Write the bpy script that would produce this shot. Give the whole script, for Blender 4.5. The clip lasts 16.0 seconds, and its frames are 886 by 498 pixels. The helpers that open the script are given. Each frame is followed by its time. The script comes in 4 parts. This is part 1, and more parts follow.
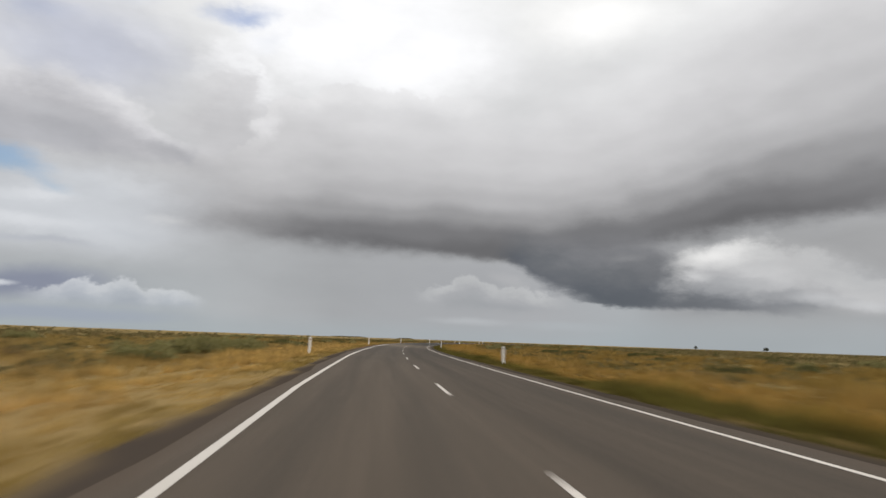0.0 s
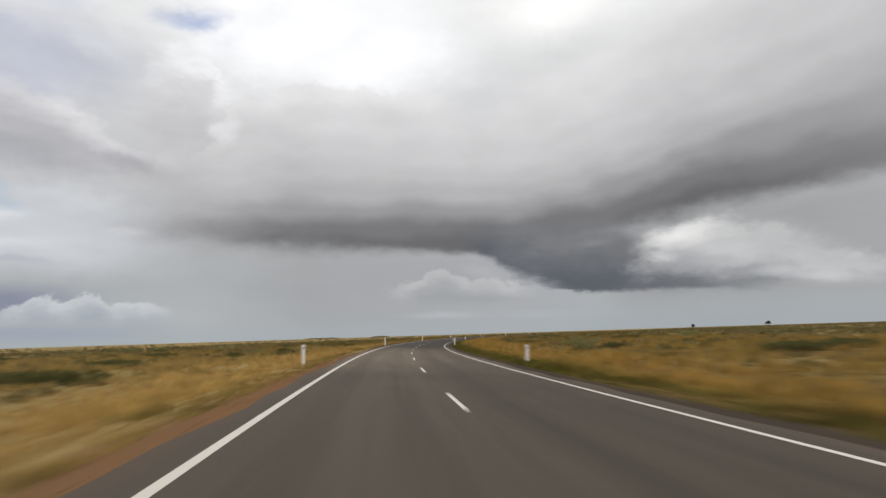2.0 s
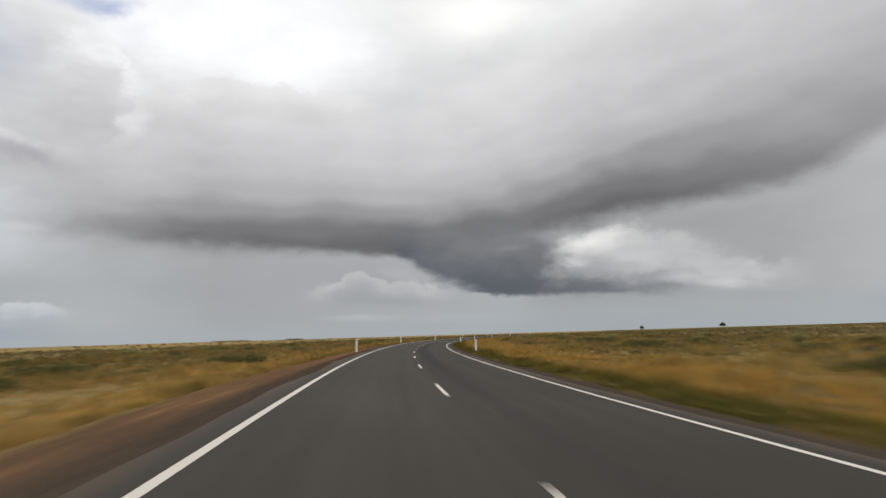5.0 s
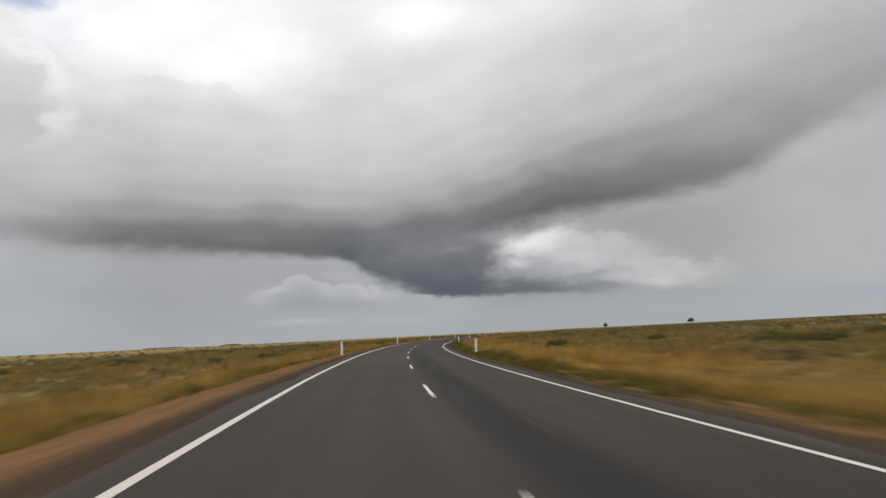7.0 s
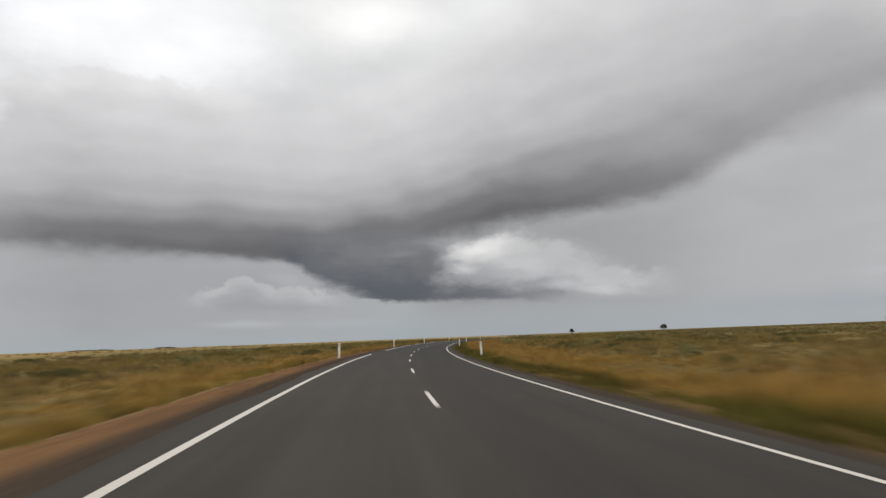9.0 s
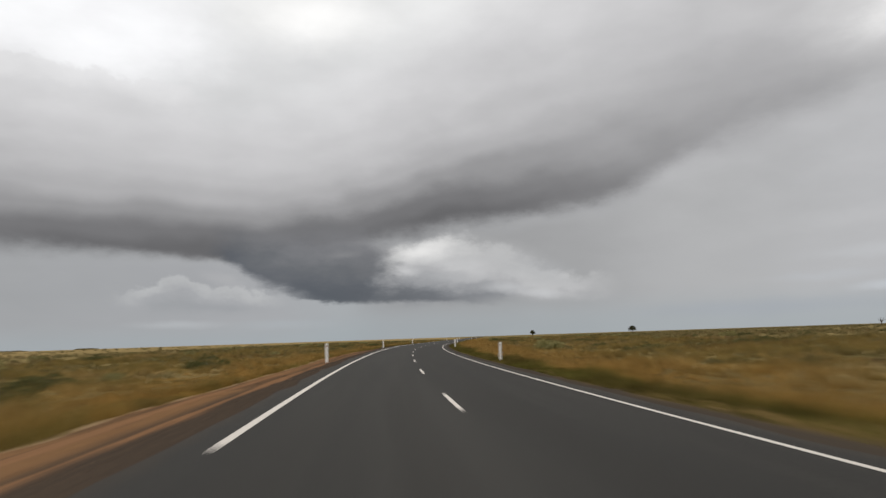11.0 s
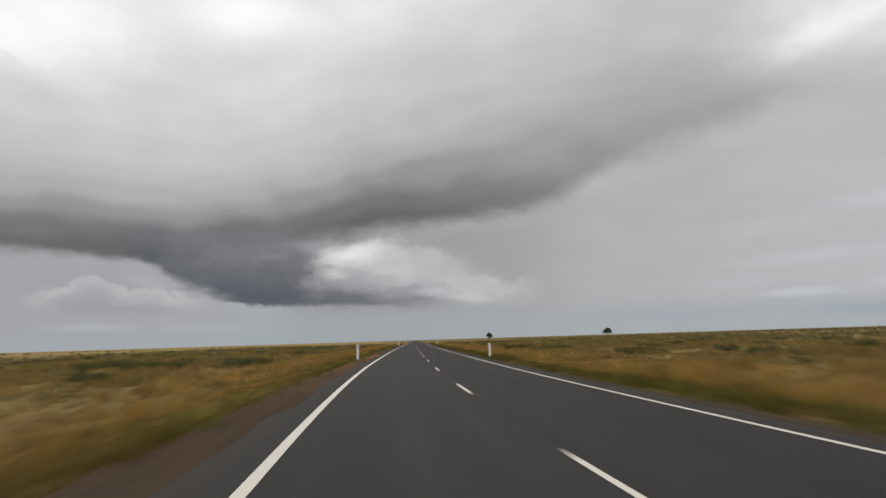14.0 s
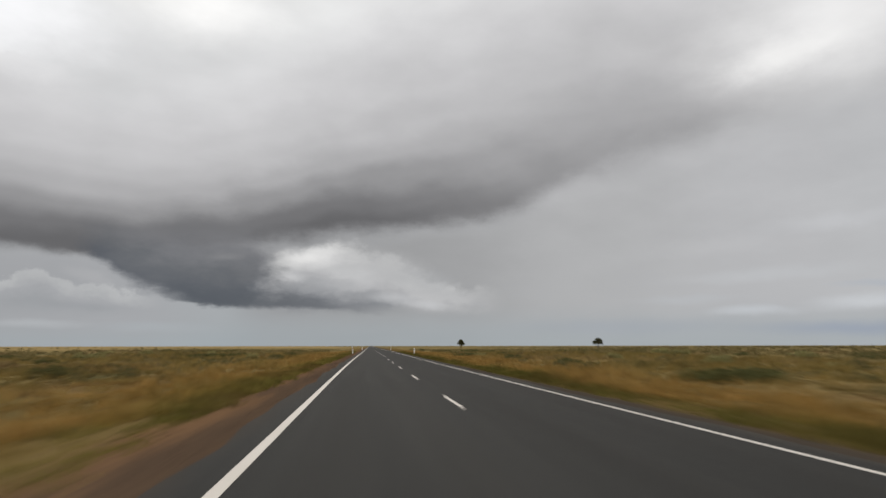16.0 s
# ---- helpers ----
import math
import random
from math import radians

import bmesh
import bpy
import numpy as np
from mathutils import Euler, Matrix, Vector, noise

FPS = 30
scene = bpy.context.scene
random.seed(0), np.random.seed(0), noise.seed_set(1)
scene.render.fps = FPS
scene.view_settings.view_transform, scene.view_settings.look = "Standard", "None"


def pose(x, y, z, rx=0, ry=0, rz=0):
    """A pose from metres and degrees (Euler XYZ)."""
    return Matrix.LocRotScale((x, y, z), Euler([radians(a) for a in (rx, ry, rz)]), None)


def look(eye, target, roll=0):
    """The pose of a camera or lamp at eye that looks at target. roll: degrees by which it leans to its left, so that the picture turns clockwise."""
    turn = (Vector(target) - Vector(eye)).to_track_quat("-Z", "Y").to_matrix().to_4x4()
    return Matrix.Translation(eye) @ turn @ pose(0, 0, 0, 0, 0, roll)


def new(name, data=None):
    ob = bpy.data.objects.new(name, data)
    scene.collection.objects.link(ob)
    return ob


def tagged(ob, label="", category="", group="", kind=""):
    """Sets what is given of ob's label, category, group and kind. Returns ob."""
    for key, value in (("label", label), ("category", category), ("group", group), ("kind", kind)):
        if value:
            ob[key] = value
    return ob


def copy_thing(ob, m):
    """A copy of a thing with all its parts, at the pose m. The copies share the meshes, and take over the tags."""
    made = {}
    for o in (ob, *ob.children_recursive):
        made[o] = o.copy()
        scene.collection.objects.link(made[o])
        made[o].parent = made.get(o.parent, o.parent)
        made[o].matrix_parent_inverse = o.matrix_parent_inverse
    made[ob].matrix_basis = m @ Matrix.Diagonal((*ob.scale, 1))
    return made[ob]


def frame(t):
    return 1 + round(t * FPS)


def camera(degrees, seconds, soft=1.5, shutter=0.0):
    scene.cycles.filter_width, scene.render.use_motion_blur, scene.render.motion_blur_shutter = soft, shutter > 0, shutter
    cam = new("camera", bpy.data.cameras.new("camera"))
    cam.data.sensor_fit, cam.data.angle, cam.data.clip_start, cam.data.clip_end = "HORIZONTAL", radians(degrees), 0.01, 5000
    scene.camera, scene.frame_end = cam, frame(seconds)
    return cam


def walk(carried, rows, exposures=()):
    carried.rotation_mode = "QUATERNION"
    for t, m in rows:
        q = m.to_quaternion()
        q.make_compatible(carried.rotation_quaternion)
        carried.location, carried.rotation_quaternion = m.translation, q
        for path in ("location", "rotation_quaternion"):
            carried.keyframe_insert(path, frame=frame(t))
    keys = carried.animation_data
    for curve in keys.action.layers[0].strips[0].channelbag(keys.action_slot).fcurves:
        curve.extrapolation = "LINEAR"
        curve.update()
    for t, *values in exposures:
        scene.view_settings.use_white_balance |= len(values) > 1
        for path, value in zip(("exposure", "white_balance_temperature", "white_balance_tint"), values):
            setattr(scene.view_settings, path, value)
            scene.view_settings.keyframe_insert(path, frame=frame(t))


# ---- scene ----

# ---- camera ----
ROWS = [
    (0.0, -1.33, -1.14, 1.184, 14.48, 8.00, -2.02),
    (0.5, -6.74, 14.06, 1.237, 13.98, 7.83, -0.31),
    (1.0, -11.82, 28.43, 1.286, 13.51, 7.80, 0.47),
    (1.5, -16.93, 43.36, 1.300, 12.66, 7.64, 0.55),
    (2.0, -21.93, 58.62, 1.303, 11.75, 7.54, 1.79),
    (2.5, -26.66, 73.81, 1.304, 10.95, 7.71, 1.66),
    (3.0, -31.10, 88.74, 1.301, 9.52, 7.51, 2.16),
    (3.5, -35.32, 103.80, 1.301, 8.56, 7.53, 1.22),
    (4.0, -39.21, 119.12, 1.299, 7.09, 7.61, 1.17),
    (4.5, -42.61, 134.19, 1.292, 5.81, 7.58, 1.43),
    (5.0, -45.54, 149.01, 1.283, 4.54, 7.56, 1.69),
    (5.5, -48.13, 163.74, 1.275, 3.28, 7.53, 1.95),
    (6.0, -50.44, 178.56, 1.269, 2.02, 7.51, 2.21),
    (6.5, -52.49, 193.65, 1.263, 0.76, 7.49, 2.47),
    (7.0, -54.25, 208.88, 1.257, -0.51, 7.52, 2.80),
    (7.5, -55.70, 224.10, 1.252, -1.64, 7.55, 2.70),
    (8.0, -56.85, 239.65, 1.247, -3.00, 7.89, 2.34),
    (8.5, -57.67, 254.87, 1.244, -4.10, 7.69, 2.61),
    (9.0, -58.22, 270.36, 1.246, -5.23, 7.77, 2.16),
    (9.5, -58.43, 285.69, 1.249, -6.47, 7.77, 2.09),
    (10.0, -58.34, 300.85, 1.254, -7.78, 7.77, 2.02),
    (10.5, -57.91, 315.94, 1.257, -9.10, 7.77, 1.96),
    (11.0, -57.14, 331.06, 1.262, -10.37, 7.77, 1.89),
    (11.5, -56.02, 346.28, 1.266, -11.55, 7.78, 1.83),
    (12.0, -54.57, 361.58, 1.275, -12.53, 7.85, 1.39),
    (12.5, -52.86, 376.78, 1.285, -13.45, 7.88, 1.60),
    (13.0, -50.94, 392.09, 1.315, -14.87, 7.71, 2.01),
    (13.5, -48.86, 406.88, 1.355, -15.46, 7.34, 2.79),
    (14.0, -46.47, 421.90, 1.340, -16.61, 7.93, 1.77),
    (14.5, -43.54, 437.46, 1.331, -18.42, 7.81, 1.23),
    (15.0, -40.19, 452.73, 1.320, -19.54, 7.72, 1.00),
    (15.5, -36.61, 467.63, 1.305, -20.10, 7.62, 0.67),
    (16.0, -32.84, 482.88, 1.291, -20.27, 8.50, 0.09),
]


def seat(x, y, z, yaw, pitch, roll):
    a, b = radians(yaw), radians(pitch)
    way = Vector((-math.sin(a) * math.cos(b), math.cos(a) * math.cos(b), math.sin(b)))
    eye = Vector((x, y, z))
    return look(eye, eye + way, -roll)


cam = camera(68.78, 16.0, soft=1.5, shutter=0.85)
walk(cam, [(r[0], seat(*r[1:])) for r in ROWS], [(0.0, 0.1), (4.0, 0.1), (7.0, 0.08), (16.0, 0.0)])


# ---- node helpers ----
def lin(r, g, b):
    """sRGB 0..255 to linear."""
    f = lambda v: v / 12.92 if v <= 0.04045 else ((v + 0.055) / 1.055) ** 2.4
    return (f(r / 255), f(g / 255), f(b / 255), 1.0)


class Net:
    def __init__(self, tree):
        self.tree = tree
        tree.nodes.clear()

    def add(self, kind, ins=None, **props):
        n = self.tree.nodes.new(kind)
        for k, v in props.items():
            setattr(n, k, v)
        for k, v in (ins or {}).items():
            if isinstance(v, bpy.types.NodeSocket):
                self.tree.links.new(v, n.inputs[k])
            else:
                n.inputs[k].default_value = v
        return n

    def math(self, op, a, b=0.0, c=0.0, clamp=False):
        return self.add("ShaderNodeMath", {0: a, 1: b, 2: c}, operation=op, use_clamp=clamp).outputs[0]

    def noise(self, vec, scale, detail=4.0, rough=0.55, distort=0.0):
        return self.add("ShaderNodeTexNoise", {"Vector": vec, "Scale": scale, "Detail": detail, "Roughness": rough, "Distortion": distort})

    def mix(self, fac, a, b, blend="MIX"):
        n = self.add("ShaderNodeMix", data_type="RGBA", blend_type=blend)
        for k, v in ((0, fac), (6, a), (7, b)):
            if isinstance(v, bpy.types.NodeSocket):
                self.tree.links.new(v, n.inputs[k])
            else:
                n.inputs[k].default_value = v
        return n.outputs[2]

    def step(self, v, lo, hi, a=0.0, b=1.0):
        return self.add("ShaderNodeMapRange", {"Value": v, "From Min": lo, "From Max": hi, "To Min": a, "To Max": b},
                        interpolation_type="SMOOTHSTEP").outputs[0]


# ---- sky: a cloud deck over blue, by bearing and height in degrees ----
world = bpy.data.worlds.new("storm_sky")
scene.world = world
world.use_nodes = True
W = Net(world.node_tree)
way = W.add("ShaderNodeTexCoord").outputs["Generated"]
sep = W.add("ShaderNodeSeparateXYZ", {0: way})
bearing = W.math("MULTIPLY", W.math("ARCTAN2", sep.outputs[0], sep.outputs[1]), 57.2958)
height = W.math("MULTIPLY", W.math("ARCSINE", sep.outputs[2]), 57.2958)


def field(wide, tall, seed):
    """Angles scaled so that one unit of noise is so many degrees wide and tall."""
    return W.add("ShaderNodeCombineXYZ", {0: W.math("DIVIDE", bearing, wide), 1: W.math("DIVIDE", height, tall), 2: seed}).outputs[0]


def centred(vec, detail, rough, much):
    n = W.add("ShaderNodeSeparateColor", {0: W.noise(vec, 1.0, detail, rough).outputs["Color"]})
    return [W.math("MULTIPLY", W.math("SUBTRACT", n.outputs[k], 0.5), much) for k in (0, 1)]


def plus(*terms):
    out = terms[0]
    for t in terms[1:]:
        out = W.math("ADD", out, t)
    return out


# slow drift and torn edges, both dying away towards the horizon, where the clouds are far and flat
near = W.step(height, 0.0, 12.0, 0.3, 1.0)
slow = centred(field(9.0, 5.0, 1.7), 2.0, 0.5, 5.0)
torn = centred(field(2.4, 1.3, 4.2), 6.0, 0.62, 3.0)
frayed = centred(field(1.9, 0.9, 9.4), 6.0, 0.64, 2.0)
murk = centred(field(4.2, 1.9, 3.3), 5.0, 0.58, 1.0)
soft_lump = centred(field(6.5, 4.2, 8.8), 2.0, 0.45, 1.0)[0]
az = W.math("MULTIPLY_ADD", plus(slow[0], torn[0]), near, bearing)
el = W.math("MULTIPLY_ADD", plus(W.math("MULTIPLY", slow[1], 0.35), W.math("MULTIPLY", torn[1], 0.5)), near, height)
place = W.add("ShaderNodeCombineXYZ", {0: az, 1: el}).outputs[0]


def knobs(wide, tall, seed):
    """Rounded heads of cloud, -0.5..0.5."""
    v = W.add("ShaderNodeTexVoronoi", {"Vector": field(wide, tall, seed), "Scale": 1.0, "Smoothness": 0.35, "Detail": 3.0, "Roughness": 0.55, "Lacunarity": 2.2}, feature="SMOOTH_F1", normalize=True)
    return W.math("SUBTRACT", 0.5, v.outputs["Distance"])


big_knobs, small_knobs = knobs(4.6, 3.2, 0.3), knobs(2.0, 1.4, 2.6)
tiny_knobs = W.math("ADD", W.math("MULTIPLY", small_knobs, 0.5), knobs(1.1, 0.75, 6.4))

blue = W.add("ShaderNodeTexSky", sky_type="NISHITA", sun_disc=False, sun_elevation=radians(42), sun_rotation=radians(20), altitude=100.0, dust_density=1.5)
blue_col = W.mix(1.0, blue.outputs[0], (0.11, 0.11, 0.11, 1), "MULTIPLY")


def colours(value, lo, hi, *stops):
    """A colour ramp over lo..hi: stops of (value, sRGB)."""
    r = W.add("ShaderNodeValToRGB", {0: W.math("DIVIDE", W.math("SUBTRACT", value, lo), hi - lo)})
    r.color_ramp.interpolation = "EASE" if len(stops) > 4 else "LINEAR"
    e = r.color_ramp.elements
    e[0].position, e[0].color = (stops[0][0] - lo) / (hi - lo), lin(*stops[0][1])
    e[1].position, e[1].color = (stops[-1][0] - lo) / (hi - lo), lin(*stops[-1][1])
    for v, c in stops[1:-1]:
        e.new((v - lo) / (hi - lo)).color = lin(*c)
    return r.outputs[0]


def outline(*points):
    """A height in degrees (0..30) for each bearing (-60..60), from a few points."""
    n = W.add("ShaderNodeFloatCurve", {"Value": W.math("DIVIDE", W.math("ADD", az, 60.0), 120.0)})
    c = n.mapping.curves[0]
    pts = [((x + 60) / 120, y / 30) for x, y in points]
    c.points[0].location, c.points[1].location = pts[0], pts[-1]
    for p in pts[1:-1]:
        c.points.new(*p)
    n.mapping.update()
    return W.math("MULTIPLY", n.outputs[0], 30.0)


def grey(v, warm=0.0):
    return (v + warm, v, v + 2.5 - warm)


sky = colours(height, 0.0, 45.0, (0, (160, 168, 173)), (3, (165, 170, 174)), (8, (172, 174, 177)), (14, (186, 187, 190)), (22, (212, 213, 215)), (29, (230, 231, 232)), (44, (234, 235, 237)))


def lay(mask, col):
    global sky
    sky = W.mix(mask, sky, col)


def both(*masks):
    out = masks[0]
    for m in masks[1:]:
        out = W.math("MULTIPLY", out, m)
    return out


def cloud(a, e, wide, tall, tilt, rgb, dense=0.85, soft=0.8):
    """One bank of cloud: an oval with a soft, torn edge."""
    at = W.add("ShaderNodeMapping", {"Vector": place, "Location": (a, e, 0), "Rotation": (0, 0, radians(tilt)), "Scale": (wide, tall, 1)}, vector_type="TEXTURE").outputs[0]
    far = W.add("ShaderNodeVectorMath", {0: at}, operation="LENGTH").outputs["Value"]
    lay(W.step(far, 1.0, 1.0 - soft, 0.0, dense), blue_col if rgb is None else lin(*rgb))


def heap(tops, base, tones, knob, swell_by, dense=0.95, soft=0.35, ends=3.0):
    """Heaped cloud: knobbly along its top outline, fading into its base; tones by the depth under the top."""
    deep = W.math("SUBTRACT", W.math("MULTIPLY_ADD", knob, swell_by, outline(*tops)), el)
    deep = plus(deep, W.math("MULTIPLY", frayed[1], 0.25))
    inner = plus(deep, W.math("MULTIPLY", murk[0], 0.9 * tones[-1][0]), W.math("MULTIPLY", knob, -0.35 * tones[-1][0]), 0.06 * tones[-1][0])
    a0, a1 = tops[0][0], tops[-1][0]
    lay(W.math("MULTIPLY", both(W.step(deep, 0.0, soft), W.step(plus(el, W.math("MULTIPLY", frayed[0], 0.4)), base - 0.5, base + 0.8), W.step(az, a0, a0 + ends), W.step(az, a1, a1 - ends)), dense), colours(inner, 0.0, tones[-1][0], *tones))


# high bright cloud and the gaps of blue
cloud(-45, 21.5, 11, 5.5, 0, (184, 188, 202), 0.9, 0.9)
cloud(-22, 26, 17, 7.5, -4, (247, 248, 251), 1.0, 0.6)
cloud(-1.5, 27.5, 9, 4.2, 0, (252, 252, 252), 0.9, 1.0)
cloud(-33.5, 26.0, 4.5, 1.3, 6, (150, 168, 206), 0.75, 1.0)
cloud(-43, 25.8, 5.0, 1.2, 0, (206, 210, 220), 0.6, 1.0)
cloud(-44, 9.0, 14, 4.6, 0, (198, 202, 208), 0.85, 0.6)
cloud(-50.5, 12.3, 5.0, 1.7, -6, None, 0.95, 0.75)
cloud(-46.5, 10.7, 2.6, 0.9, -12, None, 0.45, 1.0)
heap(((-60, 19), (-50, 19.4), (-45, 19.3), (-40, 17.3), (-36.5, 14.6), (-33, 14.2), (-30, 13.6)), 13.2, ((0, (222, 222, 225)), (1.6, (206, 206, 210)), (3.6, (182, 182, 187)), (6, (170, 171, 177))), big_knobs, 5.0, 0.85, 1.8, 3.0)
heap(((-38, 21.5), (-35.5, 23.0), (-33, 23.6), (-31, 21.5), (-28, 20.4)), 14.0, ((0, (246, 247, 250)), (1.6, (234, 235, 238)), (3.4, (208, 208, 211)), (7, (192, 192, 195))), big_knobs, 4.5, 0.85, 1.6, 3.5)
cloud(-37.5, 14.0, 5.0, 1.5, -16, (165, 166, 171), 0.75, 1.0)
cloud(-38.0, 8.9, 3.0, 0.6, 0, (216, 218, 221), 0.7, 1.0)
cloud(-41.0, 11.4, 4.0, 1.2, -8, (206, 209, 214), 0.6, 1.0)
cloud(-36.0, 11.5, 4.0, 1.4, 0, (184, 186, 190), 0.7, 1.0)
cloud(-47.0, 9.8, 4.0, 1.0, 4, (214, 217, 222), 0.7, 1.0)
cloud(-40.5, 7.4, 5.0, 0.7, -3, (186, 190, 196), 0.6, 1.0)
cloud(-46.5, 16.2, 5.0, 1.2, -4, (186, 187, 192), 0.6, 1.0)
cloud(-48.5, 23.2, 3.5, 1.6, 12, (172, 180, 202), 0.6, 1.0)
cloud(-40.0, 22.8, 3.2, 1.4, -20, (208, 210, 218), 0.6, 1.0)
cloud(-31.0, 24.4, 3.0, 1.2, 18, (226, 229, 236), 0.6, 1.0)

# the storm deck: dark along its lower edge, paler upwards, its western tops knobbly against the white
edge = outline((-60, 8.4), (-36, 7.6), (-27, 7.5), (-19, 7.3), (-9, 7.1), (-4, 7.3), (1, 7.8), (5, 8.6), (11, 9.3), (18, 9.9), (23, 10.6), (27, 11.7), (31, 13.1), (41, 15.8), (60, 18.5))
blur = outline((-60, 2.4), (-36, 2.4), (-20, 1.8), (-9.5, 0.9), (-2, 1.2), (8, 1.9), (14, 1.8), (22, 1.7), (30, 2.6), (45, 4.5), (60, 5.0))
over = W.math("SUBTRACT", el, edge)
thick = outline((-60, 6.0), (-38, 7.0), (-28, 8.5), (-19, 9.0), (-12, 8.6), (-5, 8.2), (4, 9.2), (12, 11.6), (20, 13.0), (30, 13.0), (45, 10.0), (60, 8.0))
calm = W.math("MULTIPLY_ADD", plus(W.math("MULTIPLY", slow[1], 0.35), W.math("MULTIPLY", torn[1], 0.12)), near, height)
rise = W.math("DIVIDE", W.math("SUBTRACT", calm, edge), thick)
rise = plus(rise, W.math("MULTIPLY", murk[0], 0.07), W.math("MULTIPLY", soft_lump, 0.18))
tone = colours(rise, -0.1, 1.7, (-0.1, grey(108)), (0.1, grey(99)), (0.24, grey(114)), (0.42, grey(148)), (0.6, grey(172)), (0.8, grey(187)), (1.0, grey(197)), (1.3, grey(207)), (1.7, grey(220)))
pale = colours(rise, -0.1, 1.7, (-0.1, grey(170)), (0.15, grey(154)), (0.4, grey(168)), (0.8, grey(188)), (1.7, grey(222)))
weak = W.math("MAXIMUM", W.step(az, -24, -38), W.step(az, 13, 38))
tone = W.mix(weak, tone, pale)
crest = W.math("SUBTRACT", W.math("MULTIPLY_ADD", big_knobs, 6.0, outline((-60, 10), (-39, 12.0), (-35, 13.0), (-31.5, 16.0), (-29, 19.2), (-25, 20.6), (-19, 20.9), (-15, 20.3), (-10.5, 19.6), (-7, 21), (-3, 29), (60, 29))), el)
crisp = W.step(az, -13.0, -6.0, 0.7, 6.0)
top = W.math("MAXIMUM", W.step(W.math("DIVIDE", crest, crisp), 0.0, 1.0), W.step(az, -9, 0))
body = both(W.step(W.math("DIVIDE", over, blur), -0.6, 0.8), W.step(rise, 2.0, 1.1), top, W.step(az, -44, -31), W.step(az, 62, 40, 0.4, 1.0))
lay(W.math("MULTIPLY", body, 0.97), tone)
cloud(-1, 9.4, 11, 2.3, 4, (110, 111, 114), 0.6, 1.0)
# the lit rim of its western heads
rimlight = both(W.step(crest, 0.2, 0.7), W.step(crest, 2.4, 0.8), W.step(az, -34, -28), W.step(az, -9, -15))
lay(W.math("MULTIPLY", rimlight, 0.35), lin(226, 226, 228))
cloud(-30, 17.4, 1.9, 1.3, 30, (234, 234, 237), 0.6, 1.0)
cloud(53, 24, 15, 6.5, 10, (236, 236, 237), 0.95, 1.0)
cloud(49.5, 22.5, 6, 1.9, 8, (246, 246, 246), 0.7, 1.0)
cloud(38, 24.5, 9, 2.5, -10, (196, 196, 198), 0.5, 1.0)
cloud(52, 17.2, 9, 1.2, 8, (184, 185, 188), 0.5, 1.0)

# rain-grey air under the deck
low = W.step(W.math("DIVIDE", over, blur), 0.5, -0.7)
lay(both(low, W.step(az, -41, -30, 0.0, 0.9), W.step(az, 4, -6), W.step(el, 0.2, 2.2, 0.35, 1.0)), colours(az, -60.0, 60.0, (-34, (172, 175, 178)), (-24, (158, 160, 163)), (-12, (162, 164, 168)), (4, (166, 168, 172))))
lay(both(low, W.step(az, 0, 6), W.step(el, 1.2, 4.0, 0.25, 0.9)), colours(az, -60.0, 60.0, (3, (150, 151, 154)), (12, (152, 153, 155)), (20, (158, 159, 161)), (32, (175, 176, 178)), (48, (183, 184, 187)), (60, (186, 188, 191))))

# white heap beside the scud, shaded towards its flat base
heap(((3.0, 6.0), (5.2, 7.0), (7, 8.0), (8.8, 8.6), (11, 8.5), (13.5, 8.0), (16, 7.2), (18.5, 6.0), (21, 5.0), (26, 4.6)), 3.0, ((0, (182, 183, 185)), (0.7, (198, 199, 200)), (1.8, (190, 191, 193)), (3.2, (174, 175, 178)), (4.6, (152, 154, 158)), (6, (132, 135, 140))), small_knobs, 3.0, 0.9, 1.1, 5.5)
cloud(8.6, 7.7, 3.6, 1.4, 4, (232, 232, 232), 0.9, 1.0)
cloud(14.5, 7.0, 5.5, 1.9, -14, (182, 183, 185), 0.75, 1.0)
cloud(12.6, 5.9, 3.0, 1.1, -16, (198, 199, 201), 0.6, 1.0)
cloud(18.5, 5.6, 5.0, 1.6, -14, (170, 172, 175), 0.6, 1.0)
cloud(16.0, 4.1, 3.2, 0.9, -8, (192, 194, 197), 0.7, 1.0)
cloud(10.5, 5.5, 3.4, 0.7, -10, (172, 174, 177), 0.6, 1.0)
cloud(7.5, 5.9, 2.2, 0.6, 6, (206, 207, 209), 0.6, 1.0)
cloud(19.0, 3.5, 2.4, 0.55, -4, (196, 198, 201), 0.7, 1.0)

# scud hanging from the deck, torn on one side, flat and darkest below
foot = outline((-60, 20), (-12, 12), (-9.3, 7.5), (-7.6, 6.2), (-6.0, 5.0), (-4.4, 4.2), (-2.5, 3.7), (0, 3.35), (7, 3.3), (12, 3.0), (16, 2.6), (18, 3.0), (20, 20), (60, 20))
drop = plus(W.math("SUBTRACT", el, foot), W.math("MULTIPLY", frayed[0], W.step(az, -3, 4, 0.75, 0.25)))
east = W.math("SUBTRACT", W.math("SUBTRACT", 5.9, W.math("MULTIPLY", W.math("ABSOLUTE", W.math("SUBTRACT", el, 6.6)), 0.9)), plus(W.math("MULTIPLY_ADD", small_knobs, -4.0, az), frayed[1]))
hang = both(W.step(drop, -0.2, W.step(az, -4, 1, 1.3, 0.4)), W.step(east, -1.4, 2.4), W.step(az, -10.5, -7.5), W.step(el, 10.5, 7.5))
